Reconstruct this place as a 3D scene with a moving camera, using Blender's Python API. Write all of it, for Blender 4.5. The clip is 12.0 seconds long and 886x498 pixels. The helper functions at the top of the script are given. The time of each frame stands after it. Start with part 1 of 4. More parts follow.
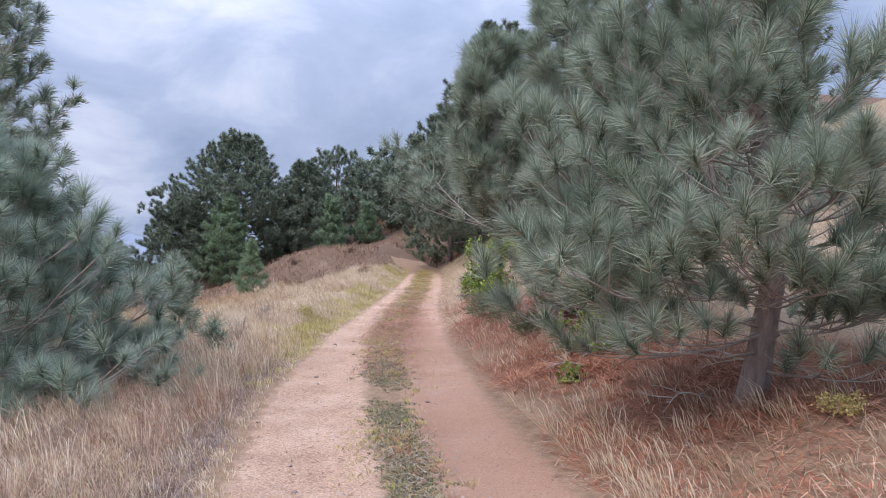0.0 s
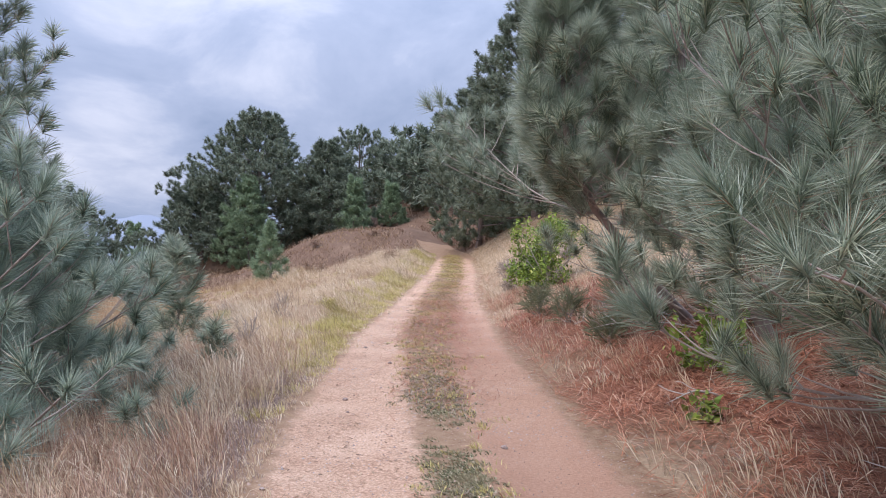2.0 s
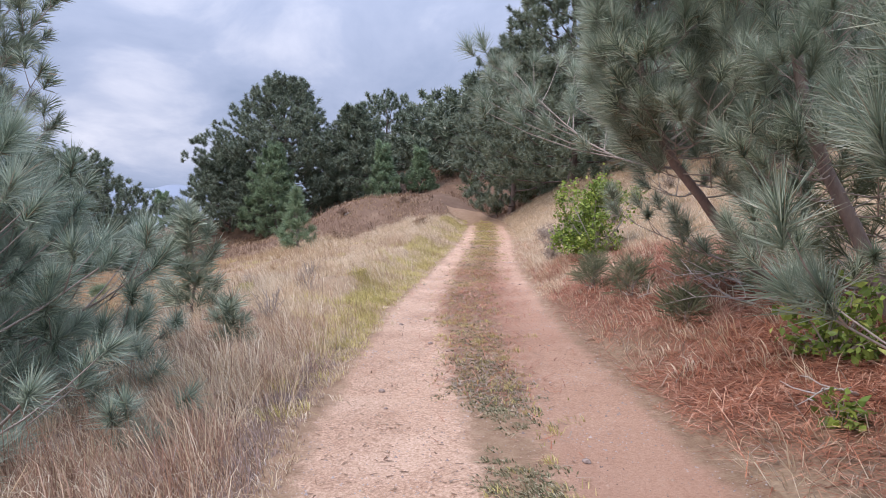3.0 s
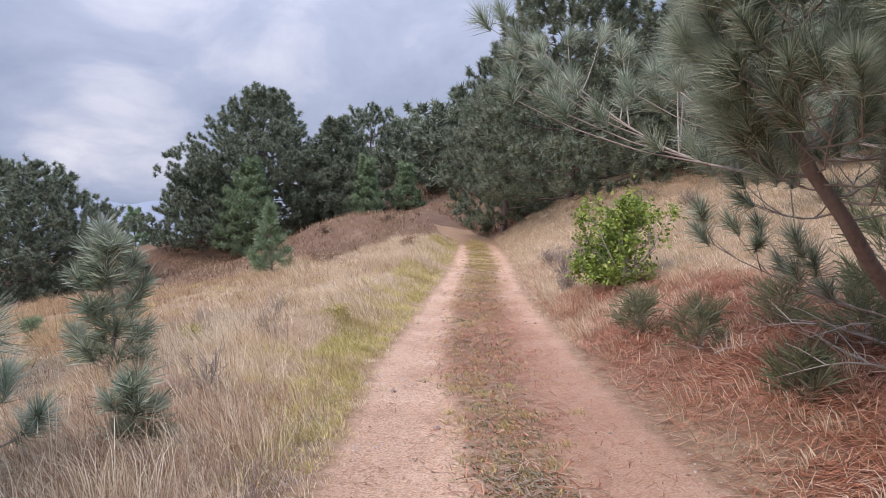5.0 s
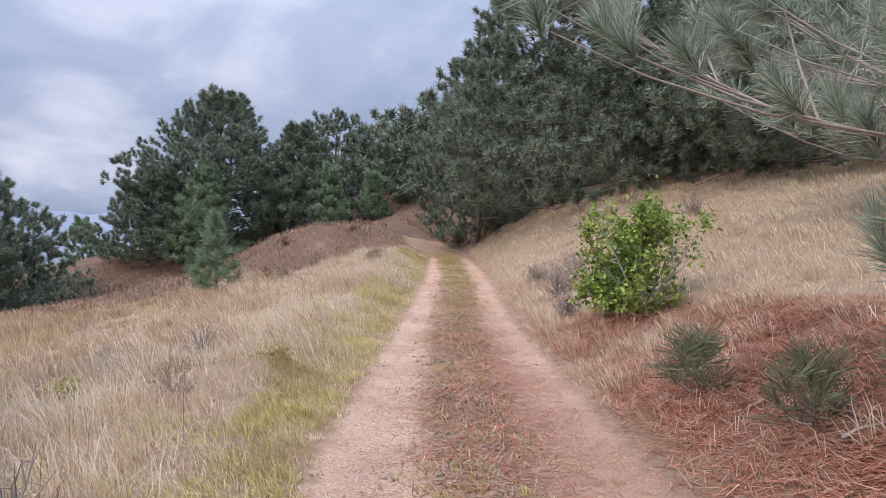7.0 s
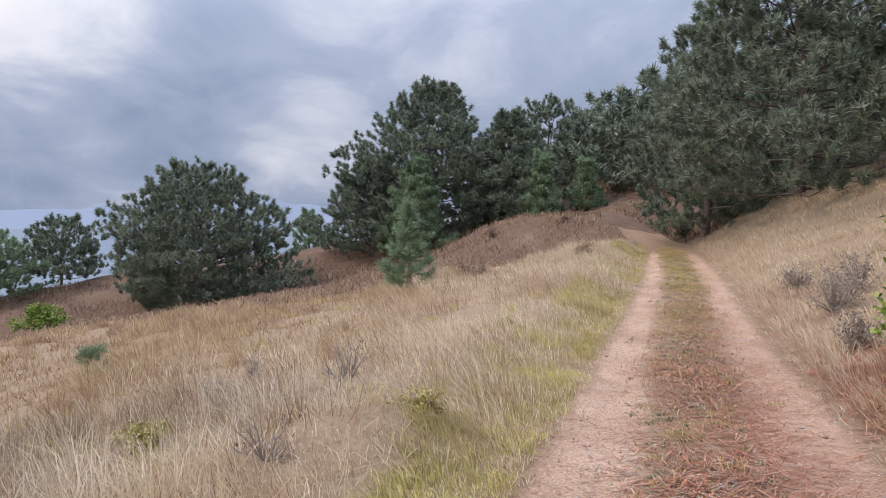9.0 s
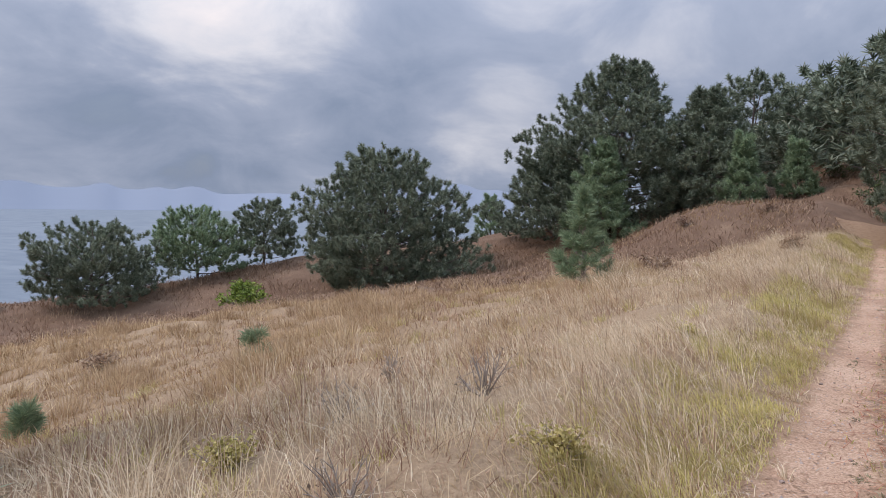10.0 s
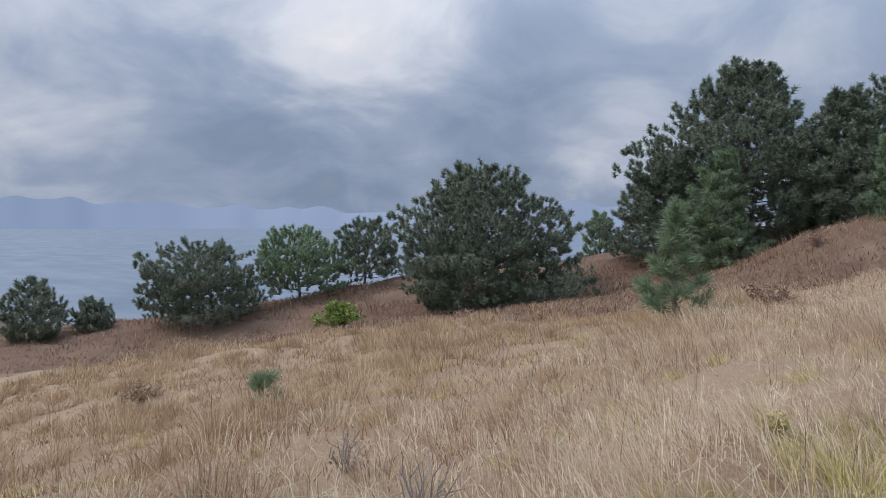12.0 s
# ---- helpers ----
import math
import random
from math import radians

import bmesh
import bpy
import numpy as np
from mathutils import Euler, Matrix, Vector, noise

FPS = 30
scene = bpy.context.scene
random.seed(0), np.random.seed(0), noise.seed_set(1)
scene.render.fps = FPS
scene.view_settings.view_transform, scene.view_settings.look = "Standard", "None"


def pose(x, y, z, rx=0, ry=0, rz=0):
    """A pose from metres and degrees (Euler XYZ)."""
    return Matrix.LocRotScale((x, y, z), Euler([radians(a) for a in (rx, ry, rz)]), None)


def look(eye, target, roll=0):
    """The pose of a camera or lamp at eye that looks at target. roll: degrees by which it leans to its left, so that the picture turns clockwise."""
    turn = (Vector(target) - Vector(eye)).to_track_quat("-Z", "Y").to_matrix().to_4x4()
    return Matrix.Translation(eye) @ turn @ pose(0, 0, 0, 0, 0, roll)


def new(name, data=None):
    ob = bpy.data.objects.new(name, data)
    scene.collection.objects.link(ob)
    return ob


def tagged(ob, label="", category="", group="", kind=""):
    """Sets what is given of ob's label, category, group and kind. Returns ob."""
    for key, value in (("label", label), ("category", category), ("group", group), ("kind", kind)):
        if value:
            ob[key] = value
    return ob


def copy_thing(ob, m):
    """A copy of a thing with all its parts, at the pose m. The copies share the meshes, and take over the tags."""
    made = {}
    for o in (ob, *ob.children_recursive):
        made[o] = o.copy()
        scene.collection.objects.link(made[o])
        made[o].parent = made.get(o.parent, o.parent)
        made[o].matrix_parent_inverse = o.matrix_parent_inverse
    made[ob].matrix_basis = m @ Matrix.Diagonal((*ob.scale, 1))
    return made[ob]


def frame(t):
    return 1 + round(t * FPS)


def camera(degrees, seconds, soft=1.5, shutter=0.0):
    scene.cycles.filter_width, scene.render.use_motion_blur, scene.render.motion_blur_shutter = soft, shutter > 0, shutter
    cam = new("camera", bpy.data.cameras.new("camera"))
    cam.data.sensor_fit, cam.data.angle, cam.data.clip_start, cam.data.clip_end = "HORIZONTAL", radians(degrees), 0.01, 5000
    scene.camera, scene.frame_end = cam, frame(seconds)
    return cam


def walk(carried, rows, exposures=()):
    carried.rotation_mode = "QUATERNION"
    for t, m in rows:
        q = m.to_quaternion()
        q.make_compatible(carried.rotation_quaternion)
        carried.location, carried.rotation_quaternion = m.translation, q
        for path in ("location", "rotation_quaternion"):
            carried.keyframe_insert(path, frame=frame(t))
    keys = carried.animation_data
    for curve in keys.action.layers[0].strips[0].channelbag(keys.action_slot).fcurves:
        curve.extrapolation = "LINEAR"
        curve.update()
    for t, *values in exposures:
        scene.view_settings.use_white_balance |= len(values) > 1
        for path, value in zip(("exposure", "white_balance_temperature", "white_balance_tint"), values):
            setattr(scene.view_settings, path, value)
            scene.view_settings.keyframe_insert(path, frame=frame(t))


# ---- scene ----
cam = camera(63.8, 12.0, soft=0.7)
METRES, EYE, TILT, LEAN, TURN = 14.0, 1.54, 0.36, 0.0, 0.0
ROWS = [
    (0.0, 0.0, 0.0, 0.0, -0.0, 0.0, -0.0),
    (0.5, -0.0071, 0.0409, -0.0004, 0.53, -0.14, 0.12),
    (1.0, -0.0164, 0.0817, -0.0, 0.53, -0.09, -0.25),
    (1.5, -0.0255, 0.1196, 0.0007, 0.74, -0.39, -0.52),
    (2.0, -0.0335, 0.1594, -0.001, 1.67, -1.32, -0.22),
    (2.5, -0.0448, 0.1993, -0.0036, 3.05, -2.82, 0.15),
    (3.0, -0.0513, 0.2415, -0.0055, 3.86, -3.96, 0.25),
    (5.0, -0.078, 0.4062, -0.0028, 2.52, -2.61, 0.09),
    (5.5, -0.081, 0.4508, -0.003, 1.2, -2.55, 0.01),
    (6.0, -0.0874, 0.4928, -0.0032, -0.04, -2.32, -0.38),
    (6.5, -0.0891, 0.5341, -0.004, -0.44, -1.88, -0.08),
    (8.5, -0.0944, 0.7001, -0.0021, 9.63, -1.64, 0.17),
    (9.0, -0.0947, 0.7428, -0.0025, 17.12, -2.45, 0.1),
    (9.5, -0.101, 0.7833, -0.0037, 25.01, -3.3, -0.25),
    (10.0, -0.1043, 0.8241, -0.0032, 32.06, -3.59, -0.49),
    (10.5, -0.1098, 0.8644, -0.0028, 37.21, -3.35, -0.21),
    (11.0, -0.1136, 0.9054, -0.0011, 40.71, -2.89, 0.31),
    (11.5, -0.1158, 0.9481, 0.0004, 42.48, -2.5, 0.57),
    (12.0, -0.1199, 0.9887, 0.0009, 41.64, -2.23, -0.08),
]
walk(cam, [(t, pose(0, 0, EYE, TILT, LEAN, TURN) @ pose(METRES * x, METRES * y, METRES * z, 90 + pitch, roll, yaw)) for t, x, y, z, yaw, pitch, roll in ROWS],
     exposures=[(0.0, 0.20, 6400, 23), (3.0, 0.27, 6650, 24), (5.0, 0.18, 6950, 25), (6.7, 0.14, 6650, 24), (8.5, 0.07, 6800, 20), (10.0, -0.16, 7000, 21), (12.0, -0.31, 6650, 17)])


# ---- sky and light ----
SUN_EL, SUN_AZ = radians(52), radians(-125)
world = bpy.data.worlds.new("overcast_sky")
scene.world = world
world.use_nodes = True
wn, wl = world.node_tree.nodes, world.node_tree.links
wn.clear()


def wnode(kind, **values):
    n = wn.new(kind)
    for key, value in values.items():
        n.inputs[key].default_value = value
    return n


def wmath(op, a, b=None, clamp=False):
    n = wn.new("ShaderNodeMath")
    n.operation, n.use_clamp = op, clamp
    for i, v in enumerate((a, b)):
        if v is None:
            continue
        if isinstance(v, (int, float)):
            n.inputs[i].default_value = v
        else:
            wl.new(v, n.inputs[i])
    return n.outputs[0]


def wmix(fac, a, b):
    n = wn.new("ShaderNodeMix")
    n.data_type = "RGBA"
    for sock, v in ((n.inputs[0], fac), (n.inputs[6], a), (n.inputs[7], b)):
        if isinstance(v, (int, float, tuple)):
            sock.default_value = v
        else:
            wl.new(v, sock)
    return n.outputs[2]


coord = wn.new("ShaderNodeTexCoord")
sep = wn.new("ShaderNodeSeparateXYZ")
wl.new(coord.outputs["Generated"], sep.inputs[0])
up = wmath("MAXIMUM", sep.outputs[2], 0.0)
flat = wmath("ADD", up, 0.42)
proj = wn.new("ShaderNodeCombineXYZ")
wl.new(wmath("DIVIDE", sep.outputs[0], flat), proj.inputs[0])
wl.new(wmath("DIVIDE", sep.outputs[1], flat), proj.inputs[1])
big = wnode("ShaderNodeTexNoise", Scale=1.05, Detail=3.0, Roughness=0.5, Distortion=0.5)
small = wnode("ShaderNodeTexNoise", Scale=3.0, Detail=7.0, Roughness=0.58, Distortion=0.4)
turned = wn.new("ShaderNodeVectorRotate")
turned.rotation_type = "Z_AXIS"
turned.inputs["Angle"].default_value = radians(-17)
wl.new(proj.outputs[0], turned.inputs["Vector"])
for n in (big, small):
    wl.new(turned.outputs[0], n.inputs["Vector"])
cover = wmath("ADD", wmath("MULTIPLY", big.outputs[0], 0.62), wmath("MULTIPLY", small.outputs[0], 0.38))
thin = wn.new("ShaderNodeVectorMath")
thin.operation = "DISTANCE"
wl.new(proj.outputs[0], thin.inputs[0])
thin.inputs[1].default_value = (-1.16, 0.96, 0.0)
opening = wmath("MULTIPLY", wmath("SUBTRACT", 1.0, wmath("MULTIPLY", thin.outputs["Value"], 2.6), True), 0.24)
cover = wmath("ADD", cover, wmath("MULTIPLY", opening, wmath("ADD", small.outputs[0], 0.5)))
ramp = wn.new("ShaderNodeValToRGB")
wl.new(cover, ramp.inputs[0])
els = ramp.color_ramp.elements
els[0].position, els[0].color = 0.40, (0.25, 0.35, 0.50, 1)
els[1].position, els[1].color = 0.63, (0.67, 0.765, 0.865, 1)
glare = els.new(0.74)
glare.color = (0.88, 0.92, 0.96, 1)
mid = els.new(0.51)
mid.color = (0.37, 0.475, 0.63, 1)
sky = wn.new("ShaderNodeTexSky")
sky.sky_type, sky.sun_disc, sky.sun_elevation, sky.sun_rotation = "NISHITA", False, SUN_EL, SUN_AZ
skymul = wn.new("ShaderNodeVectorMath")
skymul.operation = "SCALE"
wl.new(sky.outputs[0], skymul.inputs[0])
skymul.inputs["Scale"].default_value = 0.10
gap = wmath("MULTIPLY", wmath("SUBTRACT", 0.42, cover), 3.0, True)
clouds = wmix(gap, ramp.outputs[0], skymul.outputs[0])
# an overcast sky is about three times brighter overhead than at the horizon
lift = wmath("ADD", 0.92, wmath("MULTIPLY", wmath("MULTIPLY", up, up), 3.2))
ground_side = wmath("GREATER_THAN", sep.outputs[2], -0.02)
bg = wn.new("ShaderNodeBackground")
wl.new(clouds, bg.inputs[0])
wl.new(wmath("MULTIPLY", lift, wmath("ADD", 0.35, wmath("MULTIPLY", ground_side, 0.65))), bg.inputs[1])
out = wn.new("ShaderNodeOutputWorld")
wl.new(bg.outputs[0], out.inputs[0])

sun_data = bpy.data.lights.new("sun", "SUN")
sun_data.energy, sun_data.angle, sun_data.color = 1.9, radians(18), (1.0, 0.95, 0.88)
sun = new("sun", sun_data)
sun.matrix_world = look((0, 0, 0), (math.sin(SUN_AZ + math.pi) * math.cos(SUN_EL), math.cos(SUN_AZ + math.pi) * math.cos(SUN_EL), -math.sin(SUN_EL)))

# ---- materials ----


class Mat:
    def __init__(self, name):
        self.mat = bpy.data.materials.new(name)
        self.mat.use_nodes = True
        self.nodes, self.links = self.mat.node_tree.nodes, self.mat.node_tree.links
        self.bsdf = self.nodes["Principled BSDF"]
        self.geo = self.nodes.new("ShaderNodeNewGeometry")
        self.bsdf.inputs["Specular IOR Level"].default_value = 0.25

    def noise(self, scale, detail=4.0, rough=0.55, vector=None):
        n = self.nodes.new("ShaderNodeTexNoise")
        n.inputs["Scale"].default_value, n.inputs["Detail"].default_value, n.inputs["Roughness"].default_value = scale, detail, rough
        self.links.new(vector or self.geo.outputs["Position"], n.inputs["Vector"])
        return n.outputs[0]

    def stretched(self, sx, sy, sz):
        n = self.nodes.new("ShaderNodeVectorMath")
        n.operation = "MULTIPLY"
        n.inputs[1].default_value = (sx, sy, sz)
        self.links.new(self.geo.outputs["Position"], n.inputs[0])
        return n.outputs[0]

    def ramp(self, fac, stops):
        n = self.nodes.new("ShaderNodeValToRGB")
        e = n.color_ramp.elements
        e[0].position, e[0].color = stops[0][0], (*stops[0][1], 1)
        e[1].position, e[1].color = stops[-1][0], (*stops[-1][1], 1)
        for p, c in stops[1:-1]:
            e.new(p).color = (*c, 1)
        self.links.new(fac, n.inputs[0])
        return n.outputs[0]

    def mix(self, fac, a, b, blend="MIX"):
        n = self.nodes.new("ShaderNodeMix")
        n.data_type, n.blend_type = "RGBA", blend
        for sock, v in ((n.inputs[0], fac), (n.inputs[6], a), (n.inputs[7], b)):
            if isinstance(v, (int, float)):
                sock.default_value = v
            elif isinstance(v, tuple):
                sock.default_value = (*v, 1)
            else:
                self.links.new(v, sock)
        return n.outputs[2]

    def math(self, op, a, b, clamp=False):
        n = self.nodes.new("ShaderNodeMath")
        n.operation, n.use_clamp = op, clamp
        for i, v in enumerate((a, b)):
            if isinstance(v, (int, float)):
                n.inputs[i].default_value = v
            else:
                self.links.new(v, n.inputs[i])
        return n.outputs[0]

    def attr(self, name):
        n = self.nodes.new("ShaderNodeAttribute")
        n.attribute_name = name
        return n.outputs["Fac"]

    def random(self):
        return self.geo.outputs["Random Per Island"]

    def done(self, colour, rough=0.8, bump=None, strength=0.3, distance=0.02, translucent=0.0):
        self.links.new(colour, self.bsdf.inputs["Base Color"])
        self.bsdf.inputs["Roughness"].default_value = rough
        if bump is not None:
            b = self.nodes.new("ShaderNodeBump")
            b.inputs["Strength"].default_value, b.inputs["Distance"].default_value = strength, distance
            self.links.new(bump, b.inputs["Height"])
            self.links.new(b.outputs[0], self.bsdf.inputs["Normal"])
        if translucent:
            t = self.nodes.new("ShaderNodeBsdfTranslucent")
            m = self.nodes.new("ShaderNodeMixShader")
            m.inputs[0].default_value = translucent
            self.links.new(colour, t.inputs[0])
            self.links.new(self.bsdf.outputs[0], m.inputs[1])
            self.links.new(t.outputs[0], m.inputs[2])
            self.links.new(m.outputs[0], self.nodes["Material Output"].inputs[0])
        return self.mat


def foliage(name, stops, rough=0.55, translucent=0.25, patch=0.8, tint=(0.5, 0.5, 0.5), tint2=None, patch2=0.3, spec=0.25):
    m = Mat(name)
    m.bsdf.inputs["Specular IOR Level"].default_value = spec
    base = m.ramp(m.random(), stops)
    col = m.mix(m.math("MULTIPLY", m.math("SUBTRACT", m.noise(patch, 3.0), 0.40), 3.5, True), base, m.mix(0.68, base, tint))
    if tint2:
        col = m.mix(m.math("MULTIPLY", m.math("SUBTRACT", m.noise(patch2, 4.0), 0.47), 6.0, True), col, m.mix(0.72, col, tint2))
    return m.done(col, rough, translucent=translucent)


NEEDLE_NEAR = foliage("needles_grey_green", [(0.0, (0.05, 0.075, 0.045)), (0.42, (0.21, 0.28, 0.185)), (0.84, (0.74, 0.82, 0.64)), (0.93, (0.62, 0.64, 0.43)), (0.95, (0.34, 0.19, 0.11)), (1.0, (0.36, 0.21, 0.12))], 0.36, 0.34, 2.2, (0.46, 0.53, 0.42), (0.16, 0.215, 0.14), 1.6, spec=0.6)
NEEDLE_FAR = foliage("needles_dark_green", [(0.0, (0.10, 0.13, 0.083)), (0.5, (0.18, 0.23, 0.155)), (0.95, (0.30, 0.35, 0.25)), (1.0, (0.30, 0.24, 0.15))], 0.45, 0.18, 1.3, (0.32, 0.36, 0.255), (0.10, 0.13, 0.085), 0.8, spec=0.4)
NEEDLE_BLUE = foliage("needles_blue_green", [(0.0, (0.06, 0.095, 0.06)), (0.42, (0.21, 0.29, 0.215)), (0.84, (0.62, 0.72, 0.57)), (0.95, (0.66, 0.70, 0.50)), (0.97, (0.34, 0.20, 0.12)), (1.0, (0.36, 0.22, 0.13))], 0.38, 0.30, 2.0, (0.50, 0.59, 0.49), (0.20, 0.275, 0.20), 1.5, spec=0.55)
NEEDLE_YOUNG = foliage("needles_fresh_green", [(0.0, (0.14, 0.22, 0.12)), (0.6, (0.30, 0.41, 0.25)), (1.0, (0.46, 0.53, 0.33))], 0.5, 0.3, 1.5, (0.2, 0.27, 0.15))
LEAF = foliage("leaves_bright_green", [(0.0, (0.06, 0.10, 0.022)), (0.5, (0.19, 0.29, 0.06)), (0.85, (0.40, 0.52, 0.11)), (1.0, (0.56, 0.60, 0.17))], 0.4, 0.3, 4.0, (0.28, 0.36, 0.08))
LEAF_DARK = foliage("leaves_dark_green", [(0.0, (0.04, 0.07, 0.03)), (1.0, (0.12, 0.17, 0.06))], 0.5, 0.2, 4.0, (0.14, 0.15, 0.08))
DRY_GRASS = foliage("dry_grass", [(0.0, (0.20, 0.12, 0.06)), (0.3, (0.36, 0.23, 0.115)), (0.7, (0.53, 0.37, 0.205)), (1.0, (0.76, 0.60, 0.385))], 0.8, 0.34, 1.1, (0.60, 0.43, 0.265), (0.26, 0.155, 0.085), 1.2)
PALE_GRASS = foliage("pale_grass", [(0.0, (0.36, 0.25, 0.155)), (0.3, (0.63, 0.48, 0.315)), (0.7, (0.81, 0.67, 0.48)), (1.0, (0.95, 0.86, 0.68))], 0.8, 0.42, 1.5, (0.94, 0.80, 0.61), (0.46, 0.315, 0.165), 1.5)
GREEN_GRASS = foliage("yellow_green_grass", [(0.0, (0.24, 0.21, 0.06)), (0.5, (0.54, 0.465, 0.165)), (1.0, (0.82, 0.70, 0.35))], 0.7, 0.36, 1.0, (0.70, 0.595, 0.24), (0.38, 0.29, 0.12), 1.3)
BROWN_SCRUB = foliage("brown_scrub", [(0.0, (0.13, 0.075, 0.048)), (0.5, (0.29, 0.18, 0.118)), (1.0, (0.54, 0.39, 0.27))], 0.85, 0.22, 0.6, (0.56, 0.41, 0.28), (0.20, 0.11, 0.075), 0.25)
WEED = foliage("strip_weeds", [(0.0, (0.06, 0.06, 0.03)), (0.45, (0.17, 0.17, 0.09)), (0.75, (0.33, 0.31, 0.18)), (1.0, (0.55, 0.47, 0.33))], 0.7, 0.2, 3.0, (0.30, 0.24, 0.14))
NEEDLE_OLIVE = foliage("needles_olive", [(0.0, (0.08, 0.095, 0.05)), (0.6, (0.21, 0.24, 0.135)), (1.0, (0.40, 0.40, 0.25))], 0.5, 0.3, 1.5, (0.22, 0.24, 0.14))
DEAD_EDGE = foliage("dead_edge_grass", [(0.0, (0.13, 0.09, 0.08)), (0.5, (0.32, 0.24, 0.21)), (1.0, (0.56, 0.46, 0.41))], 0.85, 0.2, 2.0, (0.36, 0.27, 0.24))
RUST_GRASS = foliage("rusty_grass", [(0.0, (0.17, 0.085, 0.055)), (0.5, (0.44, 0.265, 0.165)), (1.0, (0.74, 0.55, 0.39))], 0.85, 0.25, 1.4, (0.42, 0.29, 0.22), (0.24, 0.13, 0.085), 0.9)
GREY_SCRUB = foliage("grey_scrub", [(0.0, (0.19, 0.15, 0.12)), (0.6, (0.38, 0.315, 0.255)), (1.0, (0.56, 0.48, 0.39))], 0.85, 0.2, 1.0, (0.40, 0.31, 0.23))
RED_LITTER = foliage("fallen_pine_needles", [(0.0, (0.13, 0.042, 0.025)), (0.35, (0.35, 0.115, 0.06)), (0.75, (0.58, 0.25, 0.14)), (1.0, (0.76, 0.52, 0.37))], 0.7, 0.0, 2.2, (0.37, 0.18, 0.115))


def bark_material(name, dark, light):
    m = Mat(name)
    n = m.noise(1.0, 6.0, 0.65, m.stretched(28, 28, 7))
    col = m.mix(m.noise(3.0), m.ramp(n, [(0.3, dark), (0.7, light)]), tuple(0.8 * c for c in light))
    return m.done(col, 0.9, n, 0.6, 0.02)


BARK_DARK = bark_material("bark_dark", (0.07, 0.052, 0.045), (0.22, 0.17, 0.15))
BARK = bark_material("bark_brown", (0.12, 0.09, 0.078), (0.37, 0.30, 0.265))
TWIG = bark_material("twig_pale", (0.20, 0.155, 0.13), (0.48, 0.41, 0.355))
DEADWOOD = bark_material("dead_wood", (0.30, 0.26, 0.22), (0.60, 0.54, 0.48))

m = Mat("road_dirt")
grit, stain, fine = m.noise(55, 5.0, 0.7), m.noise(1.3, 4.0), m.noise(230, 2.0)
dirt = m.ramp(m.math("ADD", m.math("MULTIPLY", stain, 0.3), m.math("MULTIPLY", grit, 0.7)), [(0.36, (0.32, 0.18, 0.115)), (0.5, (0.58, 0.37, 0.25)), (0.62, (0.76, 0.55, 0.405))])
blot = m.noise(12, 6.0, 0.7)
dirt = m.mix(m.math("MULTIPLY", m.math("SUBTRACT", blot, 0.52), 3.0, True), dirt, (0.71, 0.49, 0.35))
dirt = m.mix(m.math("MULTIPLY", m.math("SUBTRACT", 0.40, blot), 5.0, True), dirt, (0.33, 0.19, 0.125))
dirt = m.mix(m.attr("redder"), dirt, m.mix(grit, (0.36, 0.185, 0.118), (0.51, 0.295, 0.195)))
soil = m.ramp(m.math("ADD", m.math("MULTIPLY", m.noise(9, 5.0), 0.5), m.math("MULTIPLY", grit, 0.5)), [(0.3, (0.22, 0.13, 0.08)), (0.5, (0.35, 0.225, 0.14)), (0.7, (0.48, 0.34, 0.22))])
col = m.mix(m.math("MULTIPLY", m.math("SUBTRACT", m.math("ADD", m.attr("verge"), m.math("MULTIPLY", m.noise(7, 5.0), 0.7)), 0.65), 3.0, True), dirt, soil)
ROAD = m.done(col, 0.95, m.math("ADD", grit, m.math("MULTIPLY", fine, 0.6)), 0.8, 0.02)

m = Mat("ground_soil")
grit = m.noise(30, 5.0, 0.7)
tan_ = m.ramp(grit, [(0.3, (0.235, 0.16, 0.10)), (0.7, (0.445, 0.325, 0.21))])
brown = m.ramp(m.math("ADD", m.math("MULTIPLY", m.noise(0.5, 6.0, 0.7), 0.5), m.math("MULTIPLY", grit, 0.5)), [(0.3, (0.095, 0.056, 0.037)), (0.54, (0.19, 0.118, 0.078)), (0.70, (0.36, 0.26, 0.17))])
red = m.ramp(grit, [(0.3, (0.13, 0.05, 0.03)), (0.7, (0.29, 0.125, 0.075))])
col = m.mix(m.attr("brown"), tan_, brown)
col = m.mix(m.attr("litter"), col, red)
SOIL = m.done(col, 0.95, grit, 0.7, 0.03)

m = Mat("sea_water")
wav = m.noise(1.0, 5.0, 0.6, m.stretched(0.02, 0.06, 0.02))
SEA = m.done(m.ramp(wav, [(0.35, (0.13, 0.17, 0.21)), (0.65, (0.20, 0.24, 0.28))]), 0.45, wav, 0.4, 2.0)
# the haze over the water is put into this pale, low-contrast blue
m = Mat("haze_tinted_hills")
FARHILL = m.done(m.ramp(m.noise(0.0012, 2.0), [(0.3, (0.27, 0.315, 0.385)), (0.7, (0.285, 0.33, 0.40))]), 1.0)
m = Mat("stone")
STONE = m.done(m.ramp(m.noise(40, 5.0), [(0.3, (0.17, 0.12, 0.10)), (0.7, (0.42, 0.33, 0.28))]), 0.9, m.noise(90), 0.4, 0.01)

# ---- mesh helpers ----
rng = np.random.default_rng(7)


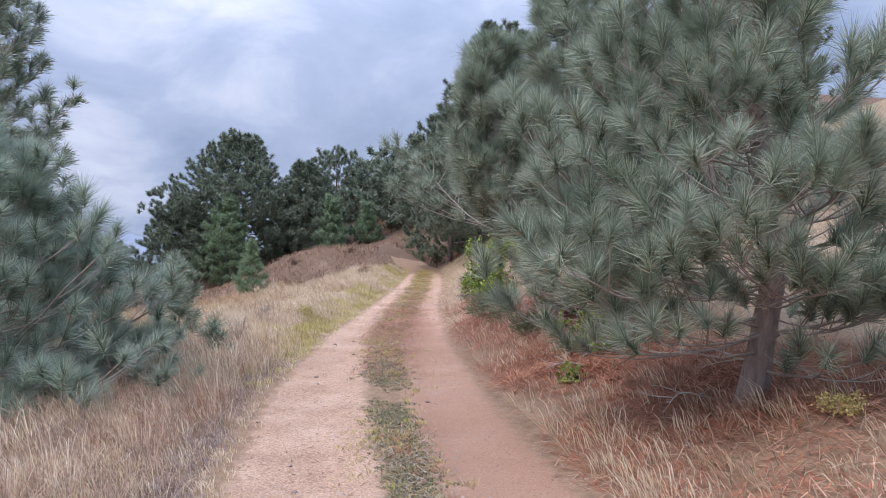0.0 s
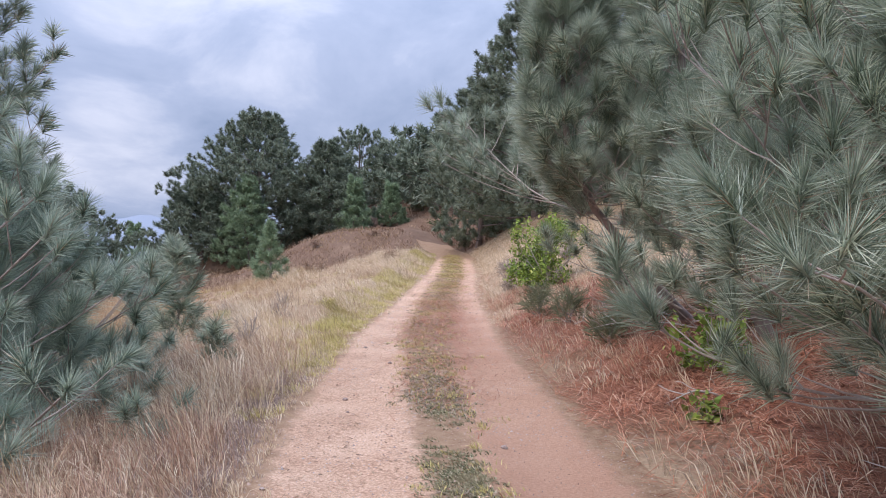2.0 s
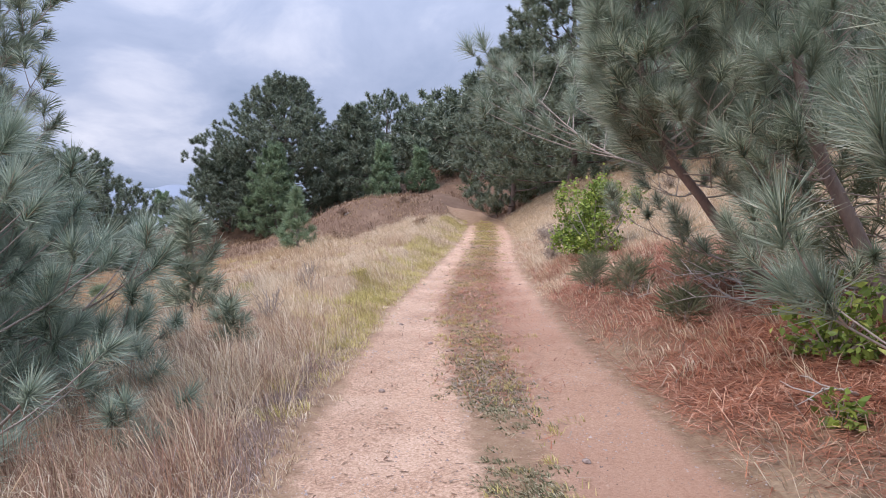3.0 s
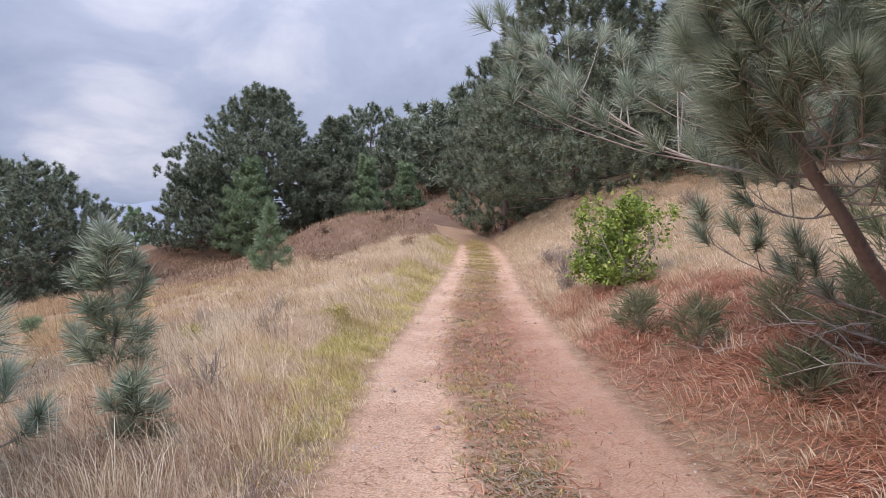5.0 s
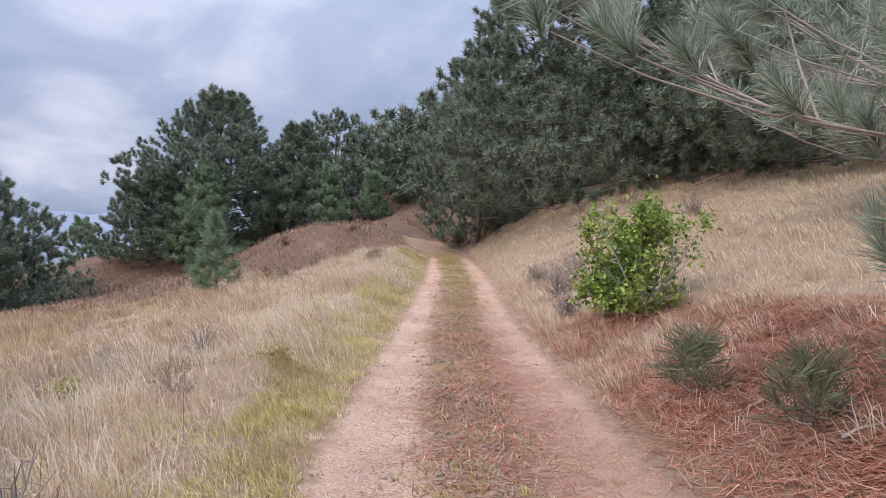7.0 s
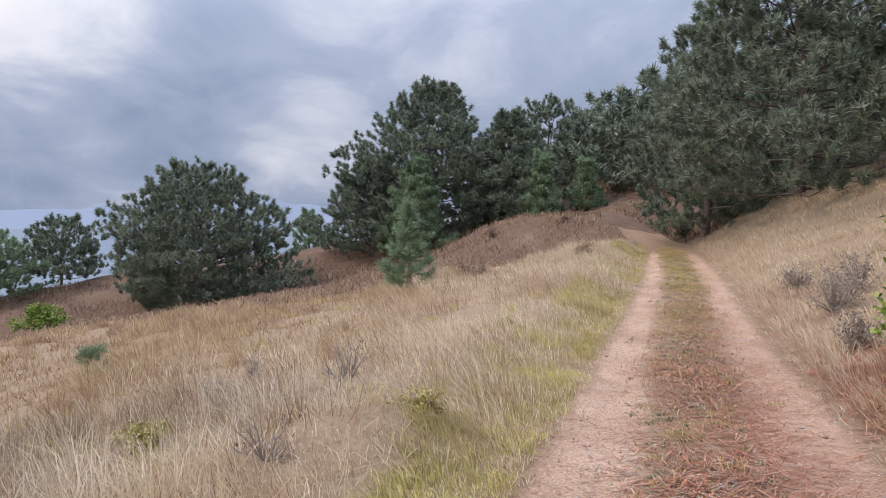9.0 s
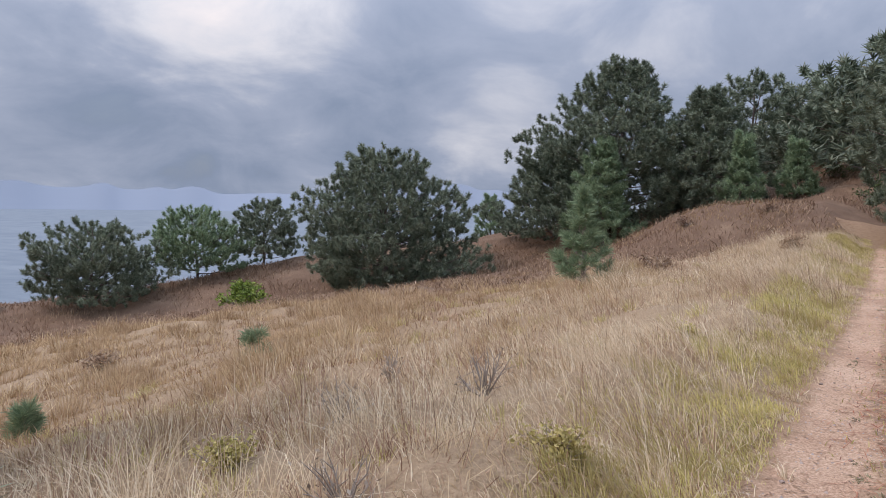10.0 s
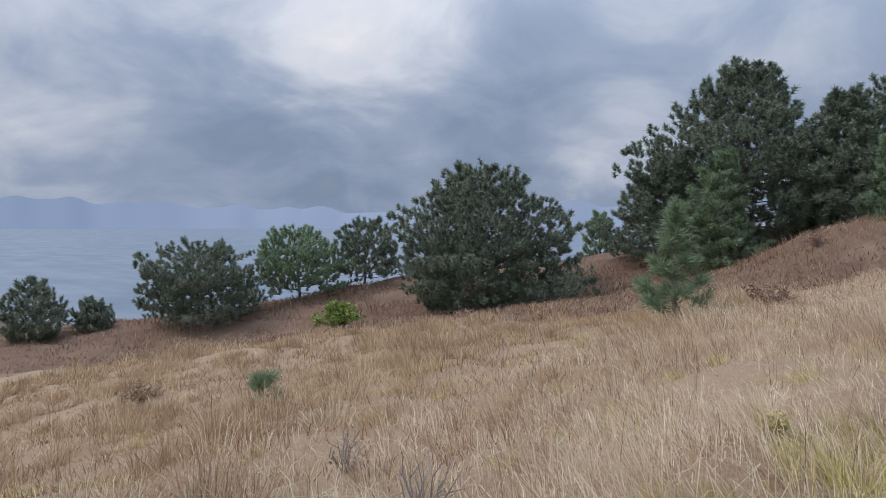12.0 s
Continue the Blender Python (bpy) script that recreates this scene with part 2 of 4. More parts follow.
def raw_mesh(name, verts, faces, material, smooth=False):
    """A mesh from vertex and face arrays; all faces have the same number of corners."""
    verts, faces = np.asarray(verts, np.float32), np.asarray(faces, np.int32)
    me = bpy.data.meshes.new(name)
    k = faces.shape[1]
    me.vertices.add(len(verts))
    me.vertices.foreach_set("co", verts.ravel())
    me.loops.add(faces.size)
    me.loops.foreach_set("vertex_index", faces.ravel())
    me.polygons.add(len(faces))
    me.polygons.foreach_set("loop_start", np.arange(0, faces.size, k, dtype=np.int32))
    if smooth:
        me.polygons.foreach_set("use_smooth", np.ones(len(faces), bool))
    me.update(calc_edges=True)
    me.materials.append(material)
    return me


def float_attribute(me, name, values):
    a = me.attributes.new(name, "FLOAT", "POINT")
    a.data.foreach_set("value", np.asarray(values, np.float32))


def part(name, me, parent, label=""):
    ob = new(name, me)
    ob.parent = parent
    return tagged(ob, label=label)


def thing(name, x, y, z, label, category, group="", kind="", rz=0.0, scale=1.0):
    ob = new(name)
    ob.empty_display_size = 0.2
    ob.matrix_basis = pose(x, y, z, 0, 0, rz) @ Matrix.Scale(scale, 4)
    return tagged(ob, label, category, group, kind)


def tubes(lines, sides=6):
    """Tapered tubes along lines of (points, radii)."""
    vs, fs, base = [], [], 0
    ang = np.linspace(0, 2 * np.pi, sides, endpoint=False)
    for pts, rad in lines:
        pts, rad = np.asarray(pts, float), np.asarray(rad, float)
        tan = np.gradient(pts, axis=0)
        tan /= np.linalg.norm(tan, axis=1)[:, None] + 1e-9
        ref = np.where(np.abs(tan[:, 2:3]) < 0.8, np.array([[0, 0, 1.0]]), np.array([[1.0, 0, 0]]))
        a = np.cross(tan, ref)
        a /= np.linalg.norm(a, axis=1)[:, None] + 1e-9
        b = np.cross(tan, a)
        ring = pts[:, None] + rad[:, None, None] * (np.cos(ang)[None, :, None] * a[:, None] + np.sin(ang)[None, :, None] * b[:, None])
        n = len(pts)
        vs.append(ring.reshape(-1, 3))
        for i in range(n - 1):
            for j in range(sides):
                j2 = (j + 1) % sides
                fs.append((base + i * sides + j, base + i * sides + j2, base + (i + 1) * sides + j2, base + (i + 1) * sides + j))
        base += n * sides
    return np.concatenate(vs), np.array(fs)


def unit(v):
    return v / (np.linalg.norm(v, axis=-1, keepdims=True) + 1e-9)


def wave(x, y, scale, seed=0):
    """Smooth noise of about -1 to 1."""
    r = np.random.default_rng(100 + seed)
    s = 0
    for k in range(6):
        a, f, p = r.uniform(0, 2 * np.pi), scale * r.uniform(0.6, 1.8), r.uniform(0, 6.28)
        s = s + np.sin((x * np.cos(a) + y * np.sin(a)) * f + p)
    return s / 2.6


# ---- the lie of the land ----
def road_x(y):
    return np.interp(y, [-30, 0, 4.5, 7.7, 12.8, 19, 27, 36, 41, 46, 52, 60], [3.0, 0.25, -0.27, -0.70, -1.03, -1.03, -0.88, -0.95, -1.15, -2.4, -5.5, -12])


def road_z(y):
    return np.interp(y, [-30, 8, 12, 18, 27, 41, 45, 60], [-0.3, 0.0, 0.02, 0.12, 0.33, 0.57, 0.45, 0.8])


def road_half(y):
    return np.interp(y, [0, 8, 14, 20, 41], [1.32, 1.38, 1.25, 1.08, 1.03])


def smooth_max(a, b, k):
    h = np.clip(0.5 + 0.5 * (a - b) / k, 0, 1)
    return b * (1 - h) + a * h + k * h * (1 - h)


def land(x, y):
    x, y = np.asarray(x, float), np.asarray(y, float)
    u, r = x - road_x(y), road_z(y)
    half = road_half(y)
    # ruts and the raised middle of the track
    inside = np.clip(1.15 - np.abs(u) / half, 0, 1)
    rut = -0.035 * np.exp(-((u + 0.62) / 0.33) ** 2) - 0.03 * np.exp(-((u - 0.66) / 0.3) ** 2)
    s = np.maximum(-u - half, 0)
    bump = 0.16 * np.clip((y - 9) / 6, 0.3, 1) * np.clip(s / 0.7, 0, 1) ** 1.2
    drop = np.interp(y, [0, 10, 16, 24, 32, 40], [0.17, 0.20, 0.215, 0.17, 0.16, 0.18])
    near = r + bump - drop * np.maximum(s - 1.3, 0) - 0.35 * np.maximum(-x - 75, 0)
    near = near + 0.22 * np.exp(-((s - 0.8) / 0.6) ** 2) * np.clip(s / 0.3, 0, 1) * np.clip(1 - np.abs(y - 37.5) / 5, 0, 1)
    s2 = np.maximum(u - half, 0)
    rise = np.interp(y, [0, 6, 10, 20, 29, 35, 45], [0.16, 0.22, 0.30, 0.38, 0.45, 0.62, 0.5])
    near = near + rise * (np.minimum(s2, 4) + 0.55 * np.maximum(np.minimum(s2, 24) - 4, 0)) * np.interp(y, [50, 80], [1, 0.3])
    # the gully and the spur beyond it
    axis = np.interp(x, [-80, -60, -40, -27, -16, -4, 5], [8, 18, 30, 39, 41, 42, 43])
    floor_z = np.interp(x, [-80, -60, -40, -27, -16, -10, -4, 5], [-9.5, -7.3, -5.2, -4.1, -2.4, -0.9, 0.35, 0.5])
    n = y - axis
    steep = np.interp(x, [-60, -44, -36, -25, -16], [0.03, 0.10, 0.20, 0.26, 0.25])
    climb = np.where(n < 0, 0.2 * n, 0.09 * np.minimum(n, 5) + steep * np.clip(n - 5, 0, 12))
    seaward = np.interp(x, [-24, -12], [1, 0])
    climb = climb + np.maximum(n - 17, 0) * (0.13 * (1 - seaward) - 0.33 * seaward)
    far = floor_z + climb + 1.75 * np.exp(-((x + 8) / 5.0) ** 2 - ((y - 47) / 3.6) ** 2)
    z = smooth_max(near, far, 0.8)
    z = z + (0.03 * np.clip(y - 46, 0, 20)) * np.clip((x + 12) / 10, 0, 1)
    rough = np.clip((np.abs(u) - half) / 1.0, 0, 1)
    z = z + rough * (0.075 * wave(x, y, 1.1, 1) + np.where(u < 0, 0.075, 0.045) * wave(x, y, 2.9, 2)) + np.clip(rough, 0, 1) * np.clip(np.hypot(x, y - 10) / 40, 0, 1) * 0.25 * wave(x, y, 0.25, 3)
    z = z + rut * (inside > 0) + 0.008 * wave(x, y, 6.0, 4)
    return np.maximum(z, -32.0)


def at(x, y):
    return float(land(x, y))


def grid_mesh(name, xs, ys, material, masks):
    """A sheet over columns xs (an array per row) and rows ys."""
    X = np.asarray(xs)
    Y = np.repeat(np.asarray(ys)[:, None], X.shape[1], 1)
    nr, nc = X.shape
    i = np.arange(nr * nc).reshape(nr, nc)
    faces = np.stack([i[:-1, :-1], i[:-1, 1:], i[1:, 1:], i[1:, :-1]], -1).reshape(-1, 4)
    me = raw_mesh(name, np.stack([X, Y, land(X, Y)], -1).reshape(-1, 3), faces, material, True)
    for key, fn in masks.items():
        float_attribute(me, key, fn(X, Y).ravel())
    return me


def brown_mask(x, y):
    axis = np.interp(x, [-80, -60, -42, -30, -22, -13, -9.5, -6.5, -5, -4, 5], [4, 10, 23, 26, 26.5, 27.5, 29, 30.5, 35, 39, 43])
    return np.minimum(1, np.clip((y - axis + 1.5 * wave(x, y, 0.5, 8)) / 3.0, 0, 1) * np.clip(1 - (x - road_x(y) - 1.5) / 3, 0, 1) + np.clip((y - 42) / 2, 0, 1) + 0.8 * np.clip((12 - y) / 2, 0, 1) * np.clip((road_x(y) - x) * 4, 0, 1) * np.clip(5 - (road_x(y) - x), 0, 1))


def litter_mask(x, y):
    u = x - road_x(y)
    patch = np.interp(y, [-5, 3, 5, 8, 14, 17, 21, 26], [0.5, 0.55, 0.95, 1.0, 1.0, 0.8, 0.35, 0.0])
    wide = np.interp(y, [0, 8, 14, 18, 24], [3.5, 3.2, 2.8, 1.2, 0.5])
    m1 = np.clip((u - road_half(y) + 0.15) / 0.35, 0, 1) * np.clip((wide + 1.4 - u) / 0.8, 0, 1) * patch
    return np.clip(m1 * (0.8 + 0.5 * wave(x, y, 1.3, 9)), 0, 1)


ys = np.concatenate([np.linspace(-260, -20, 25)[:-1], np.linspace(-20, 0, 40)[:-1], np.arange(0, 30, 0.17), np.arange(30, 60, 0.4), np.linspace(60, 420, 70)])
half = road_half(ys)[:, None]
cols = np.linspace(-1, 1, 49)[None] * half
ROAD_Y = (ys > -25) & (ys < 46)
me = grid_mesh("dirt_road", road_x(ys)[ROAD_Y][:, None] + cols[ROAD_Y], ys[ROAD_Y], ROAD, {
    "verge": lambda x, y: np.clip(1 - (road_half(y) - np.abs(x - road_x(y))) / 0.42, 0, 1) + np.exp(-((x - road_x(y) + np.interp(y, [6, 14], [-0.10, 0.02])) / np.interp(y, [6, 14, 20], [0.24, 0.42, 0.46])) ** 2) * np.interp(y, [0, 8, 14], [0.75, 0.85, 1.0]) + np.clip((y - 36) / 5, 0, 0.8),
    # redder, darker dirt on the right half, fading out beyond y 12
    "redder": lambda x, y: np.clip((x - road_x(y)) * 2.0, 0, 0.8) * np.clip(0.7 + 0.5 * wave(x, y, 0.6, 5), 0, 1) * np.interp(y, [0, 12, 18], [1, 0.9, 0.2]),
})
tagged(new("dirt_road", me), "sandy red-brown dirt track with two wheel ruts", "road", kind="structure")
for nm, rows_ in (("ground_south", ys <= ys[ROAD_Y][0]), ("ground_north", ys >= ys[ROAD_Y][-1])):
    me = grid_mesh(nm, road_x(ys)[rows_][:, None] + cols[rows_], ys[rows_], SOIL, {"brown": lambda x, y: 0 * x + 1.0, "litter": lambda x, y: 0 * x})
    tagged(new(nm, me), "dry earthen slope where the track ends", "ground", kind="structure")
offs = np.concatenate([np.linspace(0, 1, 12)[1:], 1 + np.cumsum(np.geomspace(0.12, 2.0, 60))[:]])
offs = np.concatenate([offs, offs[-1] + np.cumsum(np.geomspace(2.2, 60, 26))])
offs = np.concatenate([[0], offs])
for side, sign in (("ground_west", -1), ("ground_east", 1)):
    xs = road_x(ys)[:, None] + sign * (half + offs[None])
    if sign < 0:
        xs = xs[:, ::-1]
    me = grid_mesh(side, xs, ys, SOIL, {"brown": brown_mask, "litter": litter_mask})
    tagged(new(side, me), "dry earthen slope beside the track", "ground", kind="structure")
sea_me = raw_mesh("sea", [(-4900, -3000, -28), (4900, -3000, -28), (4900, 4900, -28), (-4900, 4900, -28)], [(0, 1, 2, 3)], SEA)
tagged(new("sea", sea_me), "calm grey-blue sea below the slope", "water", kind="structure")
# far coast across the water
a = np.linspace(radians(20), radians(110), 240)
hgt = 106 + 22 * wave(a * 40, a * 0, 0.5, 11) + 14 * wave(a * 40, a * 0, 2.0, 12) + 3 * wave(a * 40, a * 0, 6.0, 13)
ridge = np.stack([-4300 * np.sin(a), 4300 * np.cos(a), hgt], -1)
foot = np.stack([-4100 * np.sin(a), 4100 * np.cos(a), np.full_like(a, -50)], -1)
i = np.arange(239)
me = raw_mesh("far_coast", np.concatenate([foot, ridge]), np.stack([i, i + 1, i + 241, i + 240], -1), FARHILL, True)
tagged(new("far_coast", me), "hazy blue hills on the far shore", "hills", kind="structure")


# ---- pines ----
def needles(points, dirs, count, length, width, spread=(0.08, 1.2), shaft=0.6, bend=0.16, seed=0, segments=1):
    """Brushes of needles round the points, pointing along dirs."""
    r = np.random.default_rng(seed)
    n = len(points)
    d = unit(np.asarray(dirs, float))[:, None]
    p = np.asarray(points, float)[:, None]
    size = r.uniform(0.75, 1.2, (n, 1, 1))
    along = r.uniform(-0.55, 0.45, (n, count, 1)) * shaft * length * size
    any_ = unit(r.normal(size=(n, count, 3)))
    perp = unit(any_ - (any_ * d).sum(-1, keepdims=True) * d)
    th = r.uniform(spread[0], spread[1], (n, count, 1))
    way = unit(d * np.cos(th) + perp * np.sin(th))
    L = length * size * r.uniform(0.7, 1.1, (n, count, 1))
    root = p + d * along
    tip = root + way * L + np.array([0, 0, -1.0]) * bend * L * np.sin(th)
    side = unit(np.cross(way, unit(r.normal(size=(n, count, 3))))) * width * 0.5
    if segments == 0:
        v = np.stack([root - side, root + side, tip], 2).reshape(-1, 3)
        f = np.arange(len(v)).reshape(-1, 3)
    elif segments == 1:
        v = np.stack([root - side, root + side, root + (tip - root) * 0.62 + side * 0.5 - np.array([0, 0, -1.0]) * bend * 0.25 * L, tip], 2).reshape(-1, 3)
        f = np.arange(len(v)).reshape(-1, 4)
    else:
        mid_ = root + way * L * 0.55 + np.array([0, 0, -1.0]) * bend * 0.2 * L
        v = np.stack([root - side, root + side, mid_ + side * 0.8, mid_ - side * 0.8, tip], 2).reshape(-1, 3)
        k = np.arange(0, len(v), 5)
        f = np.concatenate([np.stack([k, k + 1, k + 2], -1), np.stack([k, k + 2, k + 3], -1), np.stack([k + 3, k + 2, k + 4], -1)])
    return v, f


def crown_profile(h, shape):
    if shape == "round":
        return np.sqrt(np.clip(1 - ((h - 0.42) / 0.60) ** 2, 0.02, 1))
    if shape == "peaked":
        return np.clip(1.03 - h, 0.04, 1) ** 0.5 * np.clip(0.82 + h * 1.5, 0, 1)
    if shape == "cone":
        return np.clip(1.02 - h, 0.03, 1) ** 1.0 * np.clip(0.75 + h * 3, 0, 1)
    return np.clip(1.04 - h, 0.05, 1) ** 0.62 * np.clip(0.7 + h * 2.5, 0, 1)


def pine(name, x, y, height, radius, seed, limbs, twigs, per_brush, needle_len, needle_w, shape="loose", start=0.08, material=NEEDLE_NEAR, lean=(0.0, 0.0), label="", separate=False, segments=1, group="", brush_every=0.25, thick=1.0, sink=0.12, side_bias=None, gap=1.0, spread_up=1.25, droop=0.0, path=None, boughs=(), short=None, lift=1.0):
    """A near pine. path: points of a bent trunk, from its base; boughs: limbs of their own as (height, middle, tip); short: an azimuth towards which limbs are shorter, and by how much."""
    r = np.random.default_rng(seed)
    tree = thing(name, x, y, at(x, y) - sink, label, "tree", group)
    hs = np.linspace(0, 1, 12)
    wob = np.stack([np.cumsum(r.normal(0, 0.012, 12)), np.cumsum(r.normal(0, 0.012, 12)), hs * 0], -1) * height
    bow = (1 - np.exp(-3 * hs)) / 0.95
    spine = np.stack([bow * lean[0] * height, bow * lean[1] * height, hs * height], -1) + wob
    if path is not None:
        knots = np.array([(0.0, 0.0, 0.0), *path])
        run = np.concatenate([[0], np.cumsum(np.linalg.norm(np.diff(knots, axis=0), axis=1))])
        run /= run[-1]
        spine = np.stack([np.interp(hs, run, knots[:, k]) for k in range(3)], -1)
        spine[1:-1] = 0.25 * spine[:-2] + 0.5 * spine[1:-1] + 0.25 * spine[2:]
        spine += 0.35 * wob
    rad = thick * height * (0.026 * (1 - hs) ** 0.9 + 0.003)
    rad[0] *= 1.25
    v, f = tubes([(spine, rad)], 10)
    part("trunk", raw_mesh("trunk", v, f, BARK, True), tree, "rough grey-brown trunk")
    pts, dirs, joined, count = [], [], [], 0
    golden = 2.39996
    for i in range(limbs + len(boughs)):
        own = boughs[i - limbs] if i >= limbs else None
        h = start + (0.97 - start) * ((min(i, limbs - 1) + r.uniform(0, 1)) / limbs) ** spread_up
        az = i * golden + r.uniform(-0.5, 0.5)
        if side_bias is not None and r.random() < 0.45:
            az = side_bias + r.normal(0, 0.6)
        base = np.array([np.interp(h, hs, spine[:, k]) for k in range(3)])
        L = radius * crown_profile(h, shape) * r.uniform(0.72, 1.08)
        if short is not None:
            L *= 1 - short[1] * max(0.0, np.cos(az - short[0]))
        el = np.interp(h, [0, 0.3, 1], [0.02 - droop, 0.28 * lift, lift]) + r.uniform(-0.15, 0.15)
        t = np.linspace(0, 1, 7)
        out_ = np.array([np.cos(az), np.sin(az), 0])
        sidev = np.array([-np.sin(az), np.cos(az), 0])
        curve = base + L * (t[:, None] * np.cos(el) * out_ + (t * np.sin(el) + 0.16 * t ** 2.2 - 0.10 * np.sin(t * np.pi))[:, None] * np.array([0, 0, 1.0]) + (r.uniform(-0.12, 0.12) * np.sin(t * 3) + 0.03 * np.sin(t * 9 + i))[:, None] * sidev)
        if own is not None:
            h = own[0] / height
            base = np.array([np.interp(own[0], spine[:, 2], spine[:, k]) for k in range(3)])
            a_, b_ = np.array(own[1]), np.array(own[2])
            q_ = t[:, None]
            ctrl = 2 * a_ - 0.5 * (base + b_)
            curve = base * (1 - q_) ** 2 + 2 * ctrl * q_ * (1 - q_) + b_ * q_ ** 2 + r.normal(0, 0.012, (7, 3))
            L = float(np.linalg.norm(b_ - base))
            out_ = unit((b_ - base) * np.array([1, 1, 0]))
            sidev = np.array([-out_[1], out_[0], 0])
        br = thick * (0.006 * L + 0.010) * (1 - 0.72 * t) * (1.15 - 0.5 * h)
        lines = [(curve, br)]
        for k in range(twigs * (2 if own is not None and own[0] > 1.3 else 1)):
            q = 0.18 + 0.80 * ((k + r.uniform(0, 0.9)) / twigs % 1.0)
            b0 = np.array([np.interp(q, t, curve[:, c]) for c in range(3)])
            fwd = unit(np.array([np.interp(min(q + 0.1, 1), t, curve[:, c]) for c in range(3)]) - b0 + 1e-6)
            sgn = 1 if k % 2 else -1
            l2 = L * (0.16 + 0.36 * (1 - q)) * r.uniform(0.7, 1.2)
            w = unit(fwd * r.uniform(0.5, 1.0) + sgn * sidev * r.uniform(0.5, 1.0) + np.array([0, 0, r.uniform(-0.1, 0.55)]))
            tt = np.linspace(0, 1, 4)
            c2 = b0 + l2 * (tt[:, None] * w + (0.22 * tt ** 2)[:, None] * np.array([0, 0, 1.0]))
            lines.append((c2, (0.45 * np.interp(q, t, br) + 0.0035) * (1 - 0.6 * tt)))
            m_ = max(1, int(l2 / brush_every))
            for j in range(m_ + 1):
                e = 1 - j * brush_every / max(l2, 0.05)
                if e < 0.25 or (e < 0.9 and r.random() > (gap if own is None or own[0] < 1.3 else 0.7)):
                    continue
                pts.append(c2[0] + (c2[-1] - c2[0]) * e + r.normal(0, 0.02, 3))
                dirs.append(unit(c2[-1] - c2[-2]) + np.array([0, 0, 0.75]) + r.normal(0, 0.25, 3))
        pts.append(curve[-1])
        dirs.append(unit(curve[-1] - curve[-2]) + np.array([0, 0, 0.6]))
        if separate:
            v, f = tubes(lines, 6)
            limb = part("limb", raw_mesh("limb", v, f, TWIG, True), tree)
            v, f = needles(pts, dirs, per_brush, needle_len, needle_w, seed=seed * 100 + i, segments=segments)
            part("needle_spray", raw_mesh("needle_spray", v, f, material), limb, "long grey-green needles")
            pts, dirs = [], []
        else:
            joined += lines
    pts.append(spine[-1])
    dirs.append(np.array([0, 0, 1.0]))
    if joined:
        v, f = tubes(joined, 4)
        part("branchwork", raw_mesh("branchwork", v, f, TWIG, True), tree)
    v, f = needles(pts, dirs, per_brush, needle_len, needle_w, seed=seed + 1, segments=segments)
    part("crown", raw_mesh("crown", v, f, material), tree, "long bushy needle clusters")
    return tree


